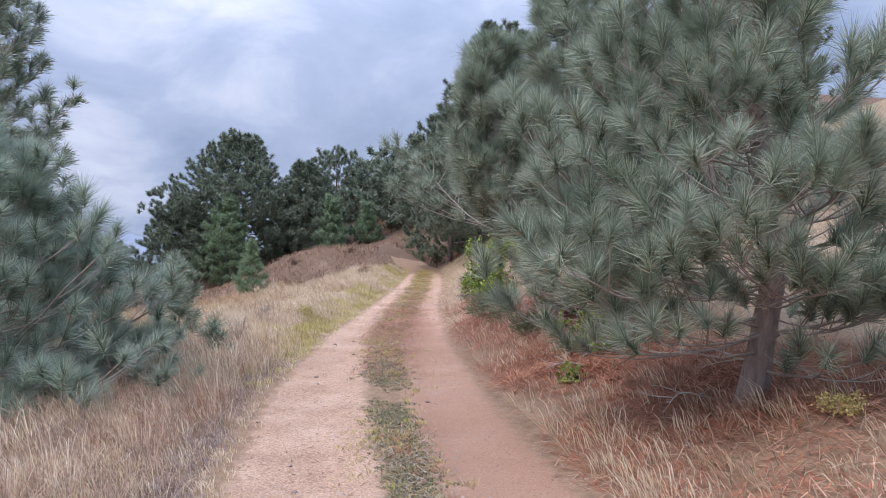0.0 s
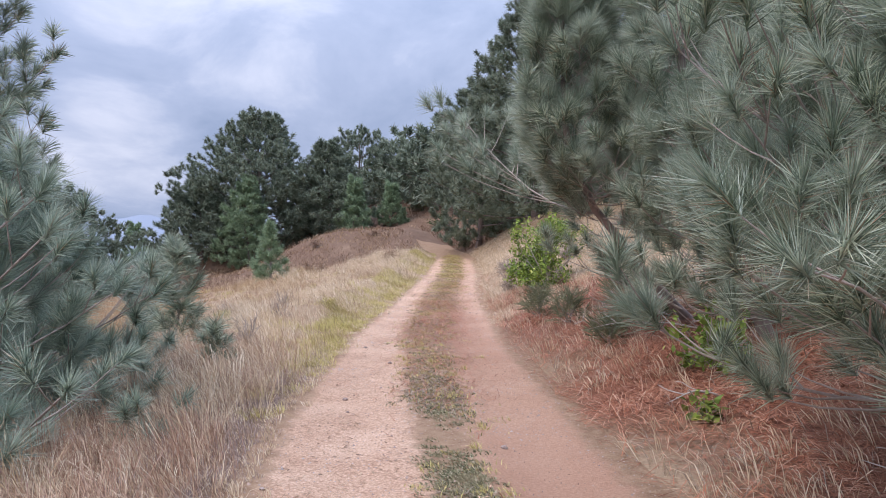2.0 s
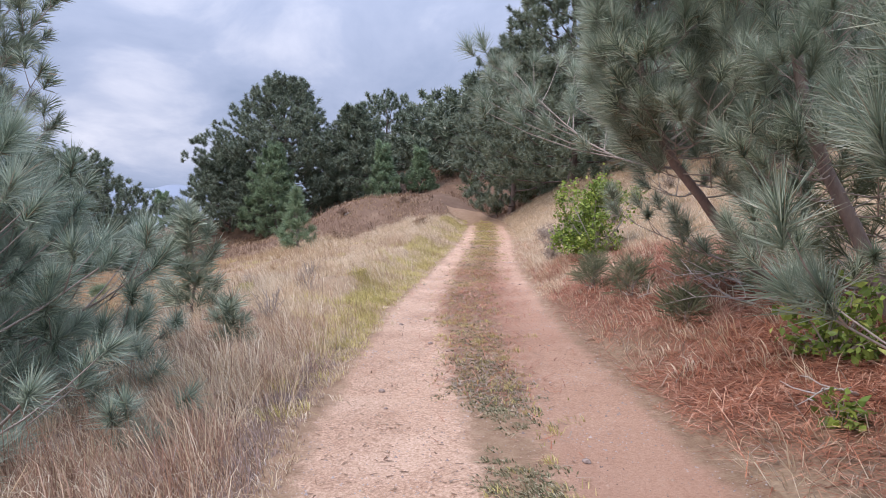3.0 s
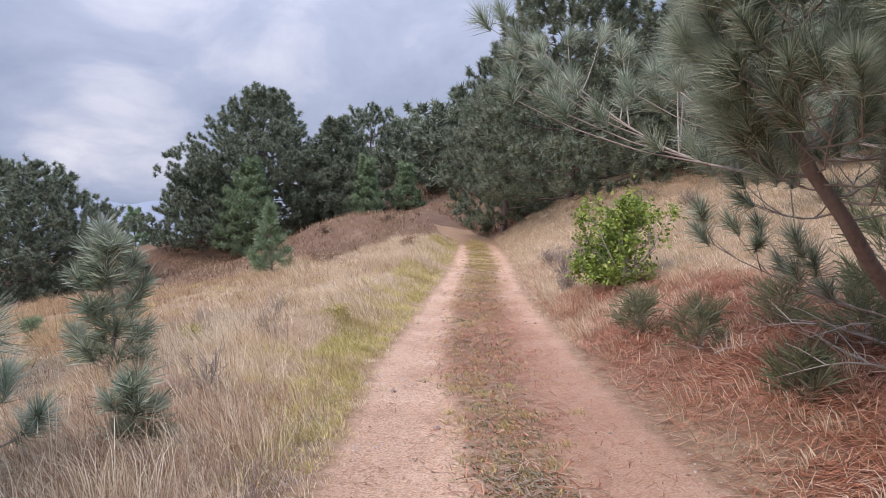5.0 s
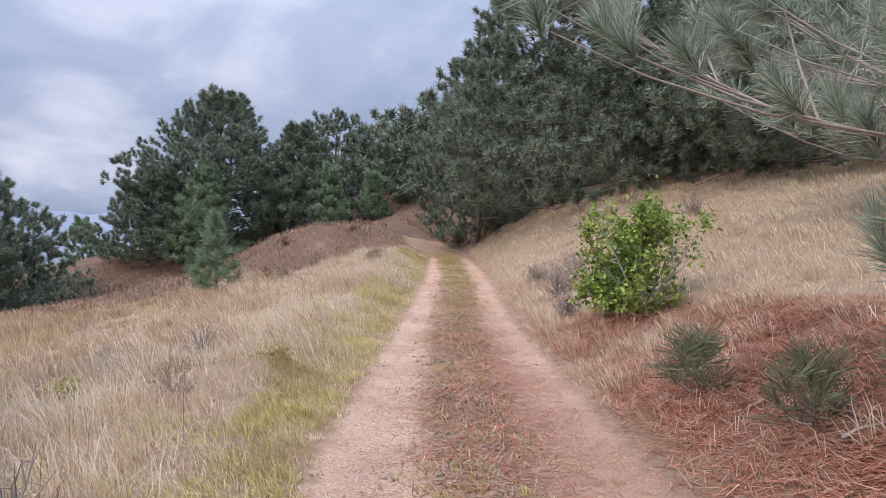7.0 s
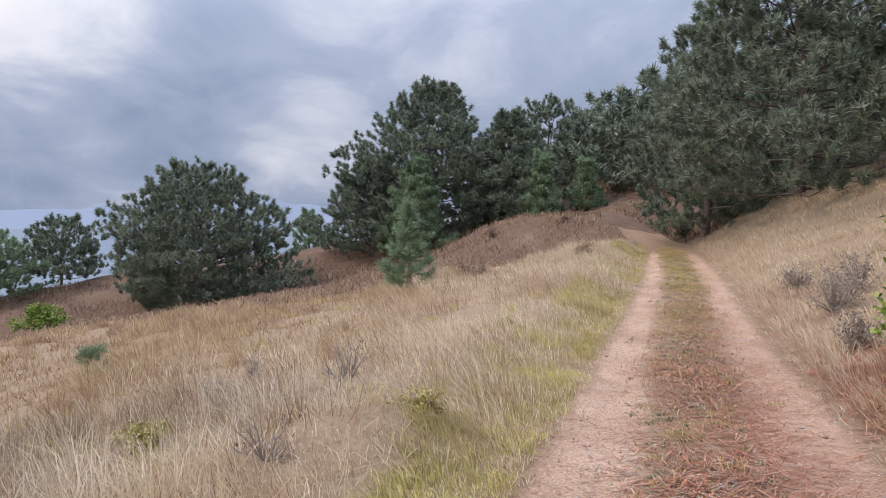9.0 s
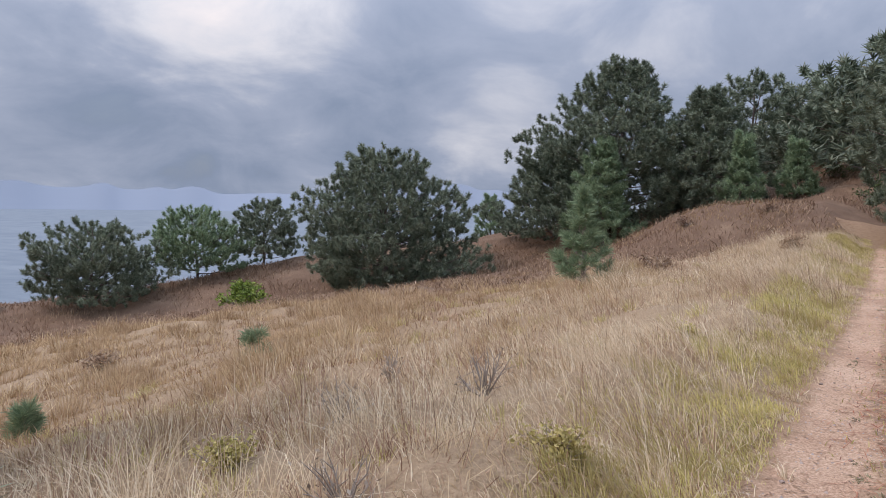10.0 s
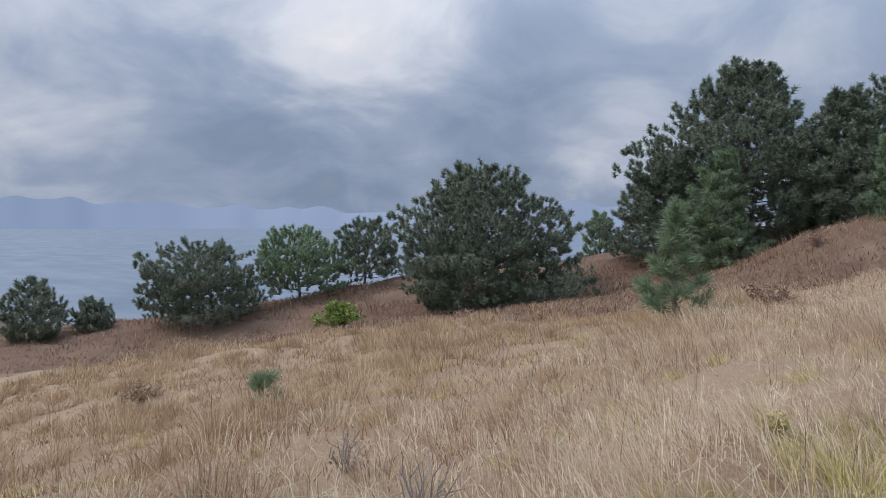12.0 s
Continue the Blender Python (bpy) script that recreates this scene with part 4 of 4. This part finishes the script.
for k in range(26):
    py = stone_r.uniform(4, 24)
    stone(float(road_x(py)) + stone_r.choice([-0.75, 0.65]) + stone_r.normal(0, 0.25), py, stone_r.uniform(0.008, 0.02), 10 + k)


# ---- grass, litter and gravel ----
def blades(name, x, y, height, width, lean, material, label, category, seed, z0=0.0, flow=None, heading=None):
    """Blades of grass that rise from the land at x, y, each bent towards its own side."""
    r = np.random.default_rng(seed)
    n = len(x)
    z = land(x, y) - 0.01 + z0
    a = r.uniform(0, 2 * np.pi, n)
    if heading is not None:
        a = heading
    elif flow is not None:
        a = np.where(r.random(n) < 0.55, flow + r.normal(0, 0.7, n), a)
    d = np.stack([np.cos(a), np.sin(a), 0 * a], -1)
    b = r.uniform(0, 2 * np.pi, n)
    side = np.stack([np.cos(b), np.sin(b), 0 * b], -1) * (width * 0.5)[:, None]
    root = np.stack([x, y, z], -1)
    k1 = lean * r.uniform(0.2, 1.2, n)
    mid_ = root + d * (height * k1 * 0.35)[:, None] + np.array([0, 0, 1.0]) * (height * 0.6)[:, None]
    tip = root + d * (height * k1)[:, None] + np.array([0, 0, 1.0]) * (height * np.clip(1.05 - 0.3 * k1, 0.3, 1))[:, None]
    v = np.stack([root - side, root + side, mid_ + side * 0.8, mid_ - side * 0.8, tip], 1).reshape(-1, 3)
    k = np.arange(0, len(v), 5)
    f = np.concatenate([np.stack([k, k + 1, k + 2], -1), np.stack([k, k + 2, k + 3], -1), np.stack([k + 3, k + 2, k + 4], -1)])
    ob = new(name, raw_mesh(name, v, f, material))
    return tagged(ob, label, category, kind="stuff")


def flat_needles(name, x, y, length, width, material, label, seed, lift=0.03):
    r = np.random.default_rng(seed)
    n = len(x)
    a = 7 * wave(x, y, 1.9, seed + 60) + r.normal(0, 0.8, n)
    lift = lift * np.clip(0.7 + 1.3 * wave(x, y, 2.6, seed + 61), 0.1, 2)
    d = np.stack([np.cos(a), np.sin(a), r.normal(0, 0.25, n)], -1) * (length * r.uniform(0.5, 1.1, n))[:, None]
    side = np.stack([-np.sin(a), np.cos(a), 0 * a], -1) * (width * 0.5)[:, None]
    c = np.stack([x, y, land(x, y) + 0.004 + lift * r.random(n) ** 2], -1)
    v = np.stack([c - d * 0.5 - side, c - d * 0.5 + side, c + d * 0.5 + side * 0.4, c + d * 0.5 - side * 0.4], 1)
    v[:, :, 2] = np.maximum(v[:, :, 2], land(v[:, :, 0], v[:, :, 1]) + 0.003)
    ob = new(name, raw_mesh(name, v.reshape(-1, 3), np.arange(4 * n).reshape(-1, 4), material))
    return tagged(ob, label, "litter", kind="stuff")


g = np.random.default_rng(77)


def tussocks(name, cx, cy, radius, height, each, width, material, label, seed, wind=2.6, spread=1.7):
    """Tufts of grass round the centres, whose outer blades lean outwards and with the wind."""
    r = np.random.default_rng(seed)
    n = len(cx)
    off, ang = np.sqrt(r.random((n, each))), r.uniform(0, 2 * np.pi, (n, each))
    x, y = cx[:, None] + radius[:, None] * off * np.cos(ang), cy[:, None] + radius[:, None] * off * np.sin(ang)
    hx, hy = off * np.cos(ang) + 1.0 * np.cos(wind) + r.normal(0, 0.35, ang.shape), off * np.sin(ang) + 1.0 * np.sin(wind) + r.normal(0, 0.35, ang.shape)
    h = height[:, None] * r.uniform(0.55, 1.15, ang.shape) * (1 - 0.3 * off)
    lean = 0.5 + spread * off * r.uniform(0.4, 1.3, ang.shape)
    w = np.repeat(width[:, None], each, 1)
    return blades(name, x.ravel(), y.ravel(), np.maximum(h.ravel(), 0.03), w.ravel(), lean.ravel(), material, label, "grass", seed + 1, heading=np.arctan2(hy, hx).ravel())


def west(n, s_max, power, y0, y1):
    y = g.uniform(y0, y1, n)
    s_ = s_max * g.random(n) ** power
    return road_x(y) - road_half(y) + 0.02 - s_, y, s_


# long dry grass down the west slope
xx, yy, ss = west(9200, 30, 1.8, 1.0, 41)
keep = (((brown_mask(xx, yy) < g.random(len(xx))) | (yy < 12.5))) & (ss > 0.12) & (g.random(len(xx)) < 0.85 + 0.6 * wave(xx, yy, 1.3, 29))
xx, yy, ss = xx[keep], yy[keep], ss[keep]
tall = np.interp(yy, [3, 9, 14], [1.25, 1.15, 1.0]) * np.clip(0.5 + ss / 1.0, 0.5, 1) * (1 + 0.75 * wave(xx, yy, 1.1, 21))
pale = ss < g.normal(4.2, 1.6, len(xx))
rusty = pale & (g.random(len(xx)) < np.interp(yy, [7, 12, 20], [0.6, 0.2, 0.10]))
pale = pale & ~rusty
for mask, mat_, nm, lab, sd in ((rusty, RUST_GRASS, "rusty_tuft", "rusty brown dead grass tufts beside the track", 63), (pale, PALE_GRASS, "pale_grass", "bleached pale dry grass tufts beside the track", 1), (~pale & ~rusty, DRY_GRASS, "dry_grass", "long golden dry grass tufts on the slope", 41)):
    n_ = mask.sum()
    tussocks(nm, xx[mask], yy[mask], g.uniform(0.12, 0.30, n_), np.maximum(g.uniform(0.16, 0.46, n_) * tall[mask], 0.08), 34, 0.0042 + 0.0006 * ss[mask], mat_, lab, sd, spread=2.3)
xx, yy, ss = west(76000, 32, 1.8, 1.0, 40)
keep = ((brown_mask(xx, yy) < g.random(len(xx))) | (yy < 12.5))
xx, yy, ss = xx[keep], yy[keep], ss[keep]
pale = ss < g.normal(4.2, 1.6, len(xx))
for mask, mat_, nm, lab, sd in ((pale, PALE_GRASS, "matted_pale_grass", "matted bleached grass beside the track", 3), (~pale, DRY_GRASS, "matted_grass", "matted golden dry grass", 43)):
    n_ = mask.sum()
    blades(nm, xx[mask], yy[mask], g.uniform(0.04, 0.16, n_) * np.clip(0.4 + ss[mask], 0.4, 1), 0.006 + 0.0009 * ss[mask], np.where(g.random(n_) < 0.4, 0.8, 2.4), mat_, lab, "grass", sd, flow=2.6 + 0.8 * wave(xx[mask], yy[mask], 0.35, 24))
# rusty dead grass low between the tufts
xx, yy, ss = west(42000, 14, 1.9, 1.0, 30)
keep = g.random(len(xx)) < np.interp(yy, [7, 11], [0.95, 0.4]) + 0.6 * wave(xx, yy, 0.9, 35)
xx, yy, ss = xx[keep], yy[keep], ss[keep]
blades("rusty_grass", xx, yy, g.uniform(0.05, 0.22, len(xx)) * np.clip(0.35 + ss, 0.35, 1), 0.0055 + 0.0008 * ss, np.where(g.random(len(xx)) < 0.5, 0.7, 1.8), RUST_GRASS, "rusty brown dead grass between pale tufts", "grass", 61)
# thick rusty dead grass on the near verge, with a grey matted edge
yy = g.uniform(2.5, 11.5, 1500)
ss = 2.6 * g.random(1500) ** 1.2
xx = road_x(yy) - road_half(yy) + 0.04 - ss
pick = g.random(1500)
rust, straw_ = (ss > 0.3) & (pick < 0.5), (ss > 0.3) & (pick > 0.62)
for mask, mat_, nm, lab, sd in ((rust, RUST_GRASS, "verge_rust", "thick rusty dead grass on the verge", 71), (straw_, PALE_GRASS, "verge_straw", "bleached dry grass among rusty tufts", 75), (~rust & ~straw_, DEAD_EDGE, "verge_mat", "grey-brown matted dead grass at the track's edge", 73)):
    n_ = mask.sum()
    tussocks(nm, xx[mask], yy[mask], g.uniform(0.06, 0.18, n_), g.uniform(0.07, 0.28, n_) * np.clip(0.35 + ss[mask], 0.35, 1), 34, np.full(n_, 0.004), mat_, lab, sd, spread=1.6)
# thin tall stalks
xx, yy, ss = west(1300, 14, 1.3, 2.0, 30)
blades("dry_stalk", xx, yy, g.uniform(0.30, 0.62, len(xx)), np.full(len(xx), 0.0035), np.full(len(xx), 0.45), BROWN_SCRUB, "thin tall brown stalks", "grass", 5)
# greener verge
yy = g.uniform(9.0, 41, 3300)
ss = g.random(3300) ** 1.4 * np.interp(yy, [8, 14, 20, 30, 40], [0.5, 0.6, 0.85, 1.1, 1.0])
xx = road_x(yy) - road_half(yy) + 0.10 - ss
keep = g.random(3300) < (0.80 + 0.7 * wave(xx, yy, 1.6, 25)) * np.interp(yy, [9.5, 12.5], [0.06, 1])
xx, yy, ss = xx[keep], yy[keep], ss[keep]
tussocks("verge_grass", xx, yy, g.uniform(0.07, 0.20, len(xx)), g.uniform(0.06, 0.22, len(xx)) * np.clip(0.5 + ss, 0.5, 1.1), 30, np.full(len(xx), 0.006), GREEN_GRASS, "yellow-green grass tufts along the track's edge", 7)
# green patches further down the slope
xx, yy, ss = west(260, 9, 1.2, 8.0, 30)
tussocks("green_tuft", xx, yy, g.uniform(0.08, 0.22, len(xx)), g.uniform(0.10, 0.24, len(xx)), 40, np.full(len(xx), 0.006), GREEN_GRASS, "yellow-green tufts among dry grass", 9)
# low growth on the middle strip
N = 78000
yy = 2.5 + 38 * g.random(N) ** 1.25
xx = road_x(yy) + np.interp(yy, [6, 14], [0.10, -0.02]) + g.normal(0, 0.5, N) * np.interp(yy, [6, 14, 20], [0.24, 0.46, 0.5])
keep = g.random(N) < 0.45 + 0.5 * wave(xx, yy, 2.2, 26)
xx, yy = xx[keep], yy[keep]
green = g.random(len(xx)) < np.interp(yy, [6, 12, 18, 26], [0.5, 0.22, 0.4, 0.75])
blades("strip_grass", xx[green], yy[green], g.uniform(0.015, 0.06, green.sum()), np.full(green.sum(), 0.009), np.full(green.sum(), 1.0), GREEN_GRASS, "short green weeds between the wheel ruts", "grass", 3)
straw = np.interp(yy, [7, 11], [0.85, 0.4])
reds = g.random(len(xx)) > straw
flat_needles("strip_needles", xx[~green & reds], yy[~green & reds], np.full((~green & reds).sum(), 0.14), np.full((~green & reds).sum(), 0.0085), RED_LITTER, "red-brown fallen needles between the ruts", 14, 0.03)
green = green | reds
flat_needles("strip_straw", xx[~green], yy[~green], np.full((~green).sum(), 0.10), np.full((~green).sum(), 0.008), GREY_SCRUB, "dry straw between the wheel ruts", 4, 0.02)
# small dark weeds and torn leaves along the strip
yy = np.where(g.random(2600) < 0.45, g.uniform(3.5, 10, 2600), 2.6 + 30 * g.random(2600))
xx = road_x(yy) + np.interp(yy, [6, 14], [0.12, -0.02]) + g.normal(0, 0.4, 2600) * np.interp(yy, [6, 14, 20], [0.24, 0.5, 0.55])
keep = g.random(2600) < np.interp(yy, [9, 12], [0.85, 0.6]) + 0.6 * wave(xx, yy, 3.0, 36)
xx, yy = xx[keep], yy[keep]
tussocks("strip_weed", xx, yy, g.uniform(0.02, 0.07, len(xx)), g.uniform(0.015, 0.05, len(xx)), 14, np.full(len(xx), 0.011), WEED, "small grey-green weeds between the wheel ruts", 53, spread=2.6)
yy = 4 + 37 * g.random(760) ** 0.8
xx = road_x(yy) + g.normal(0, 0.26, 760)
keep = g.random(760) < 0.55 + 0.6 * wave(xx, yy, 0.9, 33)
tussocks("strip_tuft", xx[keep], yy[keep], g.uniform(0.04, 0.12, keep.sum()), g.uniform(0.03, 0.09, keep.sum()), 26, np.full(keep.sum(), 0.006), GREEN_GRASS, "small green tufts between the wheel ruts", 51)
# red pine needles on the east verge and across the track
N = 330000
yy = g.uniform(2.0, 26, N)
uu = g.uniform(-0.2, 5.0, N)
xx = road_x(yy) + road_half(yy) + uu
keep = g.random(N) < litter_mask(xx, yy) * 0.95 + 0.03
xx, yy = xx[keep], yy[keep]
flat_needles("fallen_needles", xx, yy, np.full(len(xx), 0.19), np.full(len(xx), 0.0062), RED_LITTER, "thick red-brown fallen pine needles", 5, 0.09)
N = 11000
yy = np.where(g.random(N) < 0.6, g.normal(15.5, 2.6, N), g.uniform(9.0, 26, N))
xx = road_x(yy) + g.normal(0.22, 0.34, N)
flat_needles("scattered_needles", xx, yy, np.full(N, 0.12), np.full(N, 0.0055), RED_LITTER, "fallen pine needles scattered on the track", 6, 0.01)
# dry grass tufts on the east bank
yy = g.uniform(1.0, 40, 3400)
ss = 12 * g.random(3400) ** 1.6
xx = road_x(yy) + road_half(yy) + 0.1 + ss
keep = g.random(3400) < np.interp(yy, [4.5, 7, 13, 16], [1.0, 0.3, 0.15, 1.0])
xx, yy, ss = xx[keep], yy[keep], ss[keep]
tussocks("bank_tuft", xx, yy, g.uniform(0.08, 0.22, len(xx)), g.uniform(0.12, 0.32, len(xx)), 20, 0.0075 + 0.0012 * ss, PALE_GRASS, "pale dry grass tufts on the bank", 11)
# dry grass on the east bank
N = 70000
yy = g.uniform(1.5, 40, N)
ss = 15 * g.random(N) ** 2.0
xx = road_x(yy) + road_half(yy) + 0.05 + ss
far_side = np.interp(yy, [3, 8, 11, 16], [0.75, 0.5, 0.38, 1.0])
keep = g.random(N) < far_side * (0.62 + 0.35 * wave(xx, yy, 1.5, 27)) * np.clip(1.1 - 0.75 * litter_mask(xx, yy), 0, 1) * np.clip(ss / 0.4 + 0.2, 0, 1)
xx, yy, ss = xx[keep], yy[keep], ss[keep]
pale = g.random(len(xx)) < np.interp(yy, [8, 16], [0.45, 0.88])
for mask, mat, nm, lab, sd in ((pale, PALE_GRASS, "bank_grass", "pale dry grass on the bank", 7), (~pale, GREY_SCRUB, "bank_stubble", "grey dry stalks on the bank", 8)):
    blades(nm, xx[mask], yy[mask], g.uniform(0.06, 0.22, mask.sum()), 0.006 + 0.0009 * ss[mask], np.where(g.random(mask.sum()) < 0.5, 0.8, 2.2), mat, lab, "grass", sd)
# brown scrub on the spur
N = 165000
xx = g.uniform(-62, 12, N)
yy = g.uniform(12, 66, N)
keep = g.random(N) < brown_mask(xx, yy) * (0.6 + 0.35 * wave(xx, yy, 0.9, 28)) * (np.abs(xx - road_x(yy)) > road_half(yy))
xx, yy = xx[keep], yy[keep]
blades("brown_scrub", xx, yy, g.uniform(0.10, 0.36, len(xx)) * (1 + 0.5 * wave(xx, yy, 0.8, 31)), np.full(len(xx), 0.034), np.where(g.random(len(xx)) < 0.5, 0.9, 2.2), BROWN_SCRUB, "brown dry scrub on the far spur", "scrub", 9)

N = 36000
xx, yy = g.uniform(-22, -1, N), g.uniform(31, 52, N)
keep = (g.random(N) < brown_mask(xx, yy) * (0.65 + 0.6 * wave(xx, yy, 1.2, 37))) & (np.abs(xx - road_x(yy)) > road_half(yy) + 0.1)
xx, yy = xx[keep], yy[keep]
pale = g.random(len(xx)) < 0.42 + 0.5 * wave(xx, yy, 0.7, 38)
for mask, mat_, nm, lab, sd in ((pale, DRY_GRASS, "mound_grass", "dry tan grass on the mound", 81), (~pale, BROWN_SCRUB, "mound_scrub", "brown dry scrub on the mound", 83)):
    blades(nm, xx[mask], yy[mask], g.uniform(0.08, 0.26, mask.sum()), np.full(mask.sum(), 0.02), np.where(g.random(mask.sum()) < 0.5, 0.9, 2.2), mat_, lab, "grass", sd)

# bits of bark and leaf along the ruts
N = 2600
yy = 3 + 24 * g.random(N) ** 1.2
xx = road_x(yy) - 0.65 + g.normal(0, 0.45, N) - 0.35 * (g.random(N) < 0.5)
keep = np.abs(xx - road_x(yy)) < road_half(yy)
xx, yy = xx[keep], yy[keep]
flat_needles("bark_bits", xx, yy, np.full(len(xx), 0.05), g.uniform(0.006, 0.016, len(xx)), BROWN_SCRUB, "dark bits of bark and leaf on the track", 21, 0.012)
# grass spilling over the track's edges
yy = g.uniform(2.0, 36, 900)
side_ = np.where(g.random(900) < 0.6, -1, 1)
xx = road_x(yy) + side_ * (road_half(yy) - np.abs(g.normal(0, 0.12, 900)))
keep = (side_ < 0) | (yy > 14)
tussocks("edge_grass", xx[keep], yy[keep], g.uniform(0.03, 0.10, keep.sum()), g.uniform(0.03, 0.12, keep.sum()), 16, np.full(keep.sum(), 0.006), PALE_GRASS, "short dry tufts at the track's edge", 23)
# loose grit on the track
N = 14000
yy = 2.5 + 24 * g.random(N) ** 1.3
xx = road_x(yy) + g.uniform(-1, 1, N) * road_half(yy)
size = g.uniform(0.003, 0.009, N) * (1 + 0.9 * (g.random(N) < 0.06))
tet = np.array([(1, 0, 0), (-0.5, 0.87, 0), (-0.5, -0.87, 0), (0, 0, 0.9)])
turn = g.uniform(0, 6.28, N)
cx, sx = np.cos(turn)[:, None], np.sin(turn)[:, None]
v = np.stack([xx[:, None] + size[:, None] * (cx * tet[None, :, 0] - sx * tet[None, :, 1]), yy[:, None] + size[:, None] * (sx * tet[None, :, 0] + cx * tet[None, :, 1]), (land(xx, yy) - 0.0)[:, None] + size[:, None] * tet[None, :, 2]], -1).reshape(-1, 3)
k = np.arange(0, len(v), 4)
f = np.concatenate([np.stack([k, k + 1, k + 3], -1), np.stack([k + 1, k + 2, k + 3], -1), np.stack([k + 2, k, k + 3], -1)])
GRIT = foliage("grit", [(0.0, (0.16, 0.09, 0.065)), (0.5, (0.42, 0.28, 0.2)), (1.0, (0.50, 0.33, 0.24))], 0.9, 0.0)
tagged(new("grit", raw_mesh("grit", v, f, GRIT)), "loose grit on the dirt track", "gravel", kind="stuff")
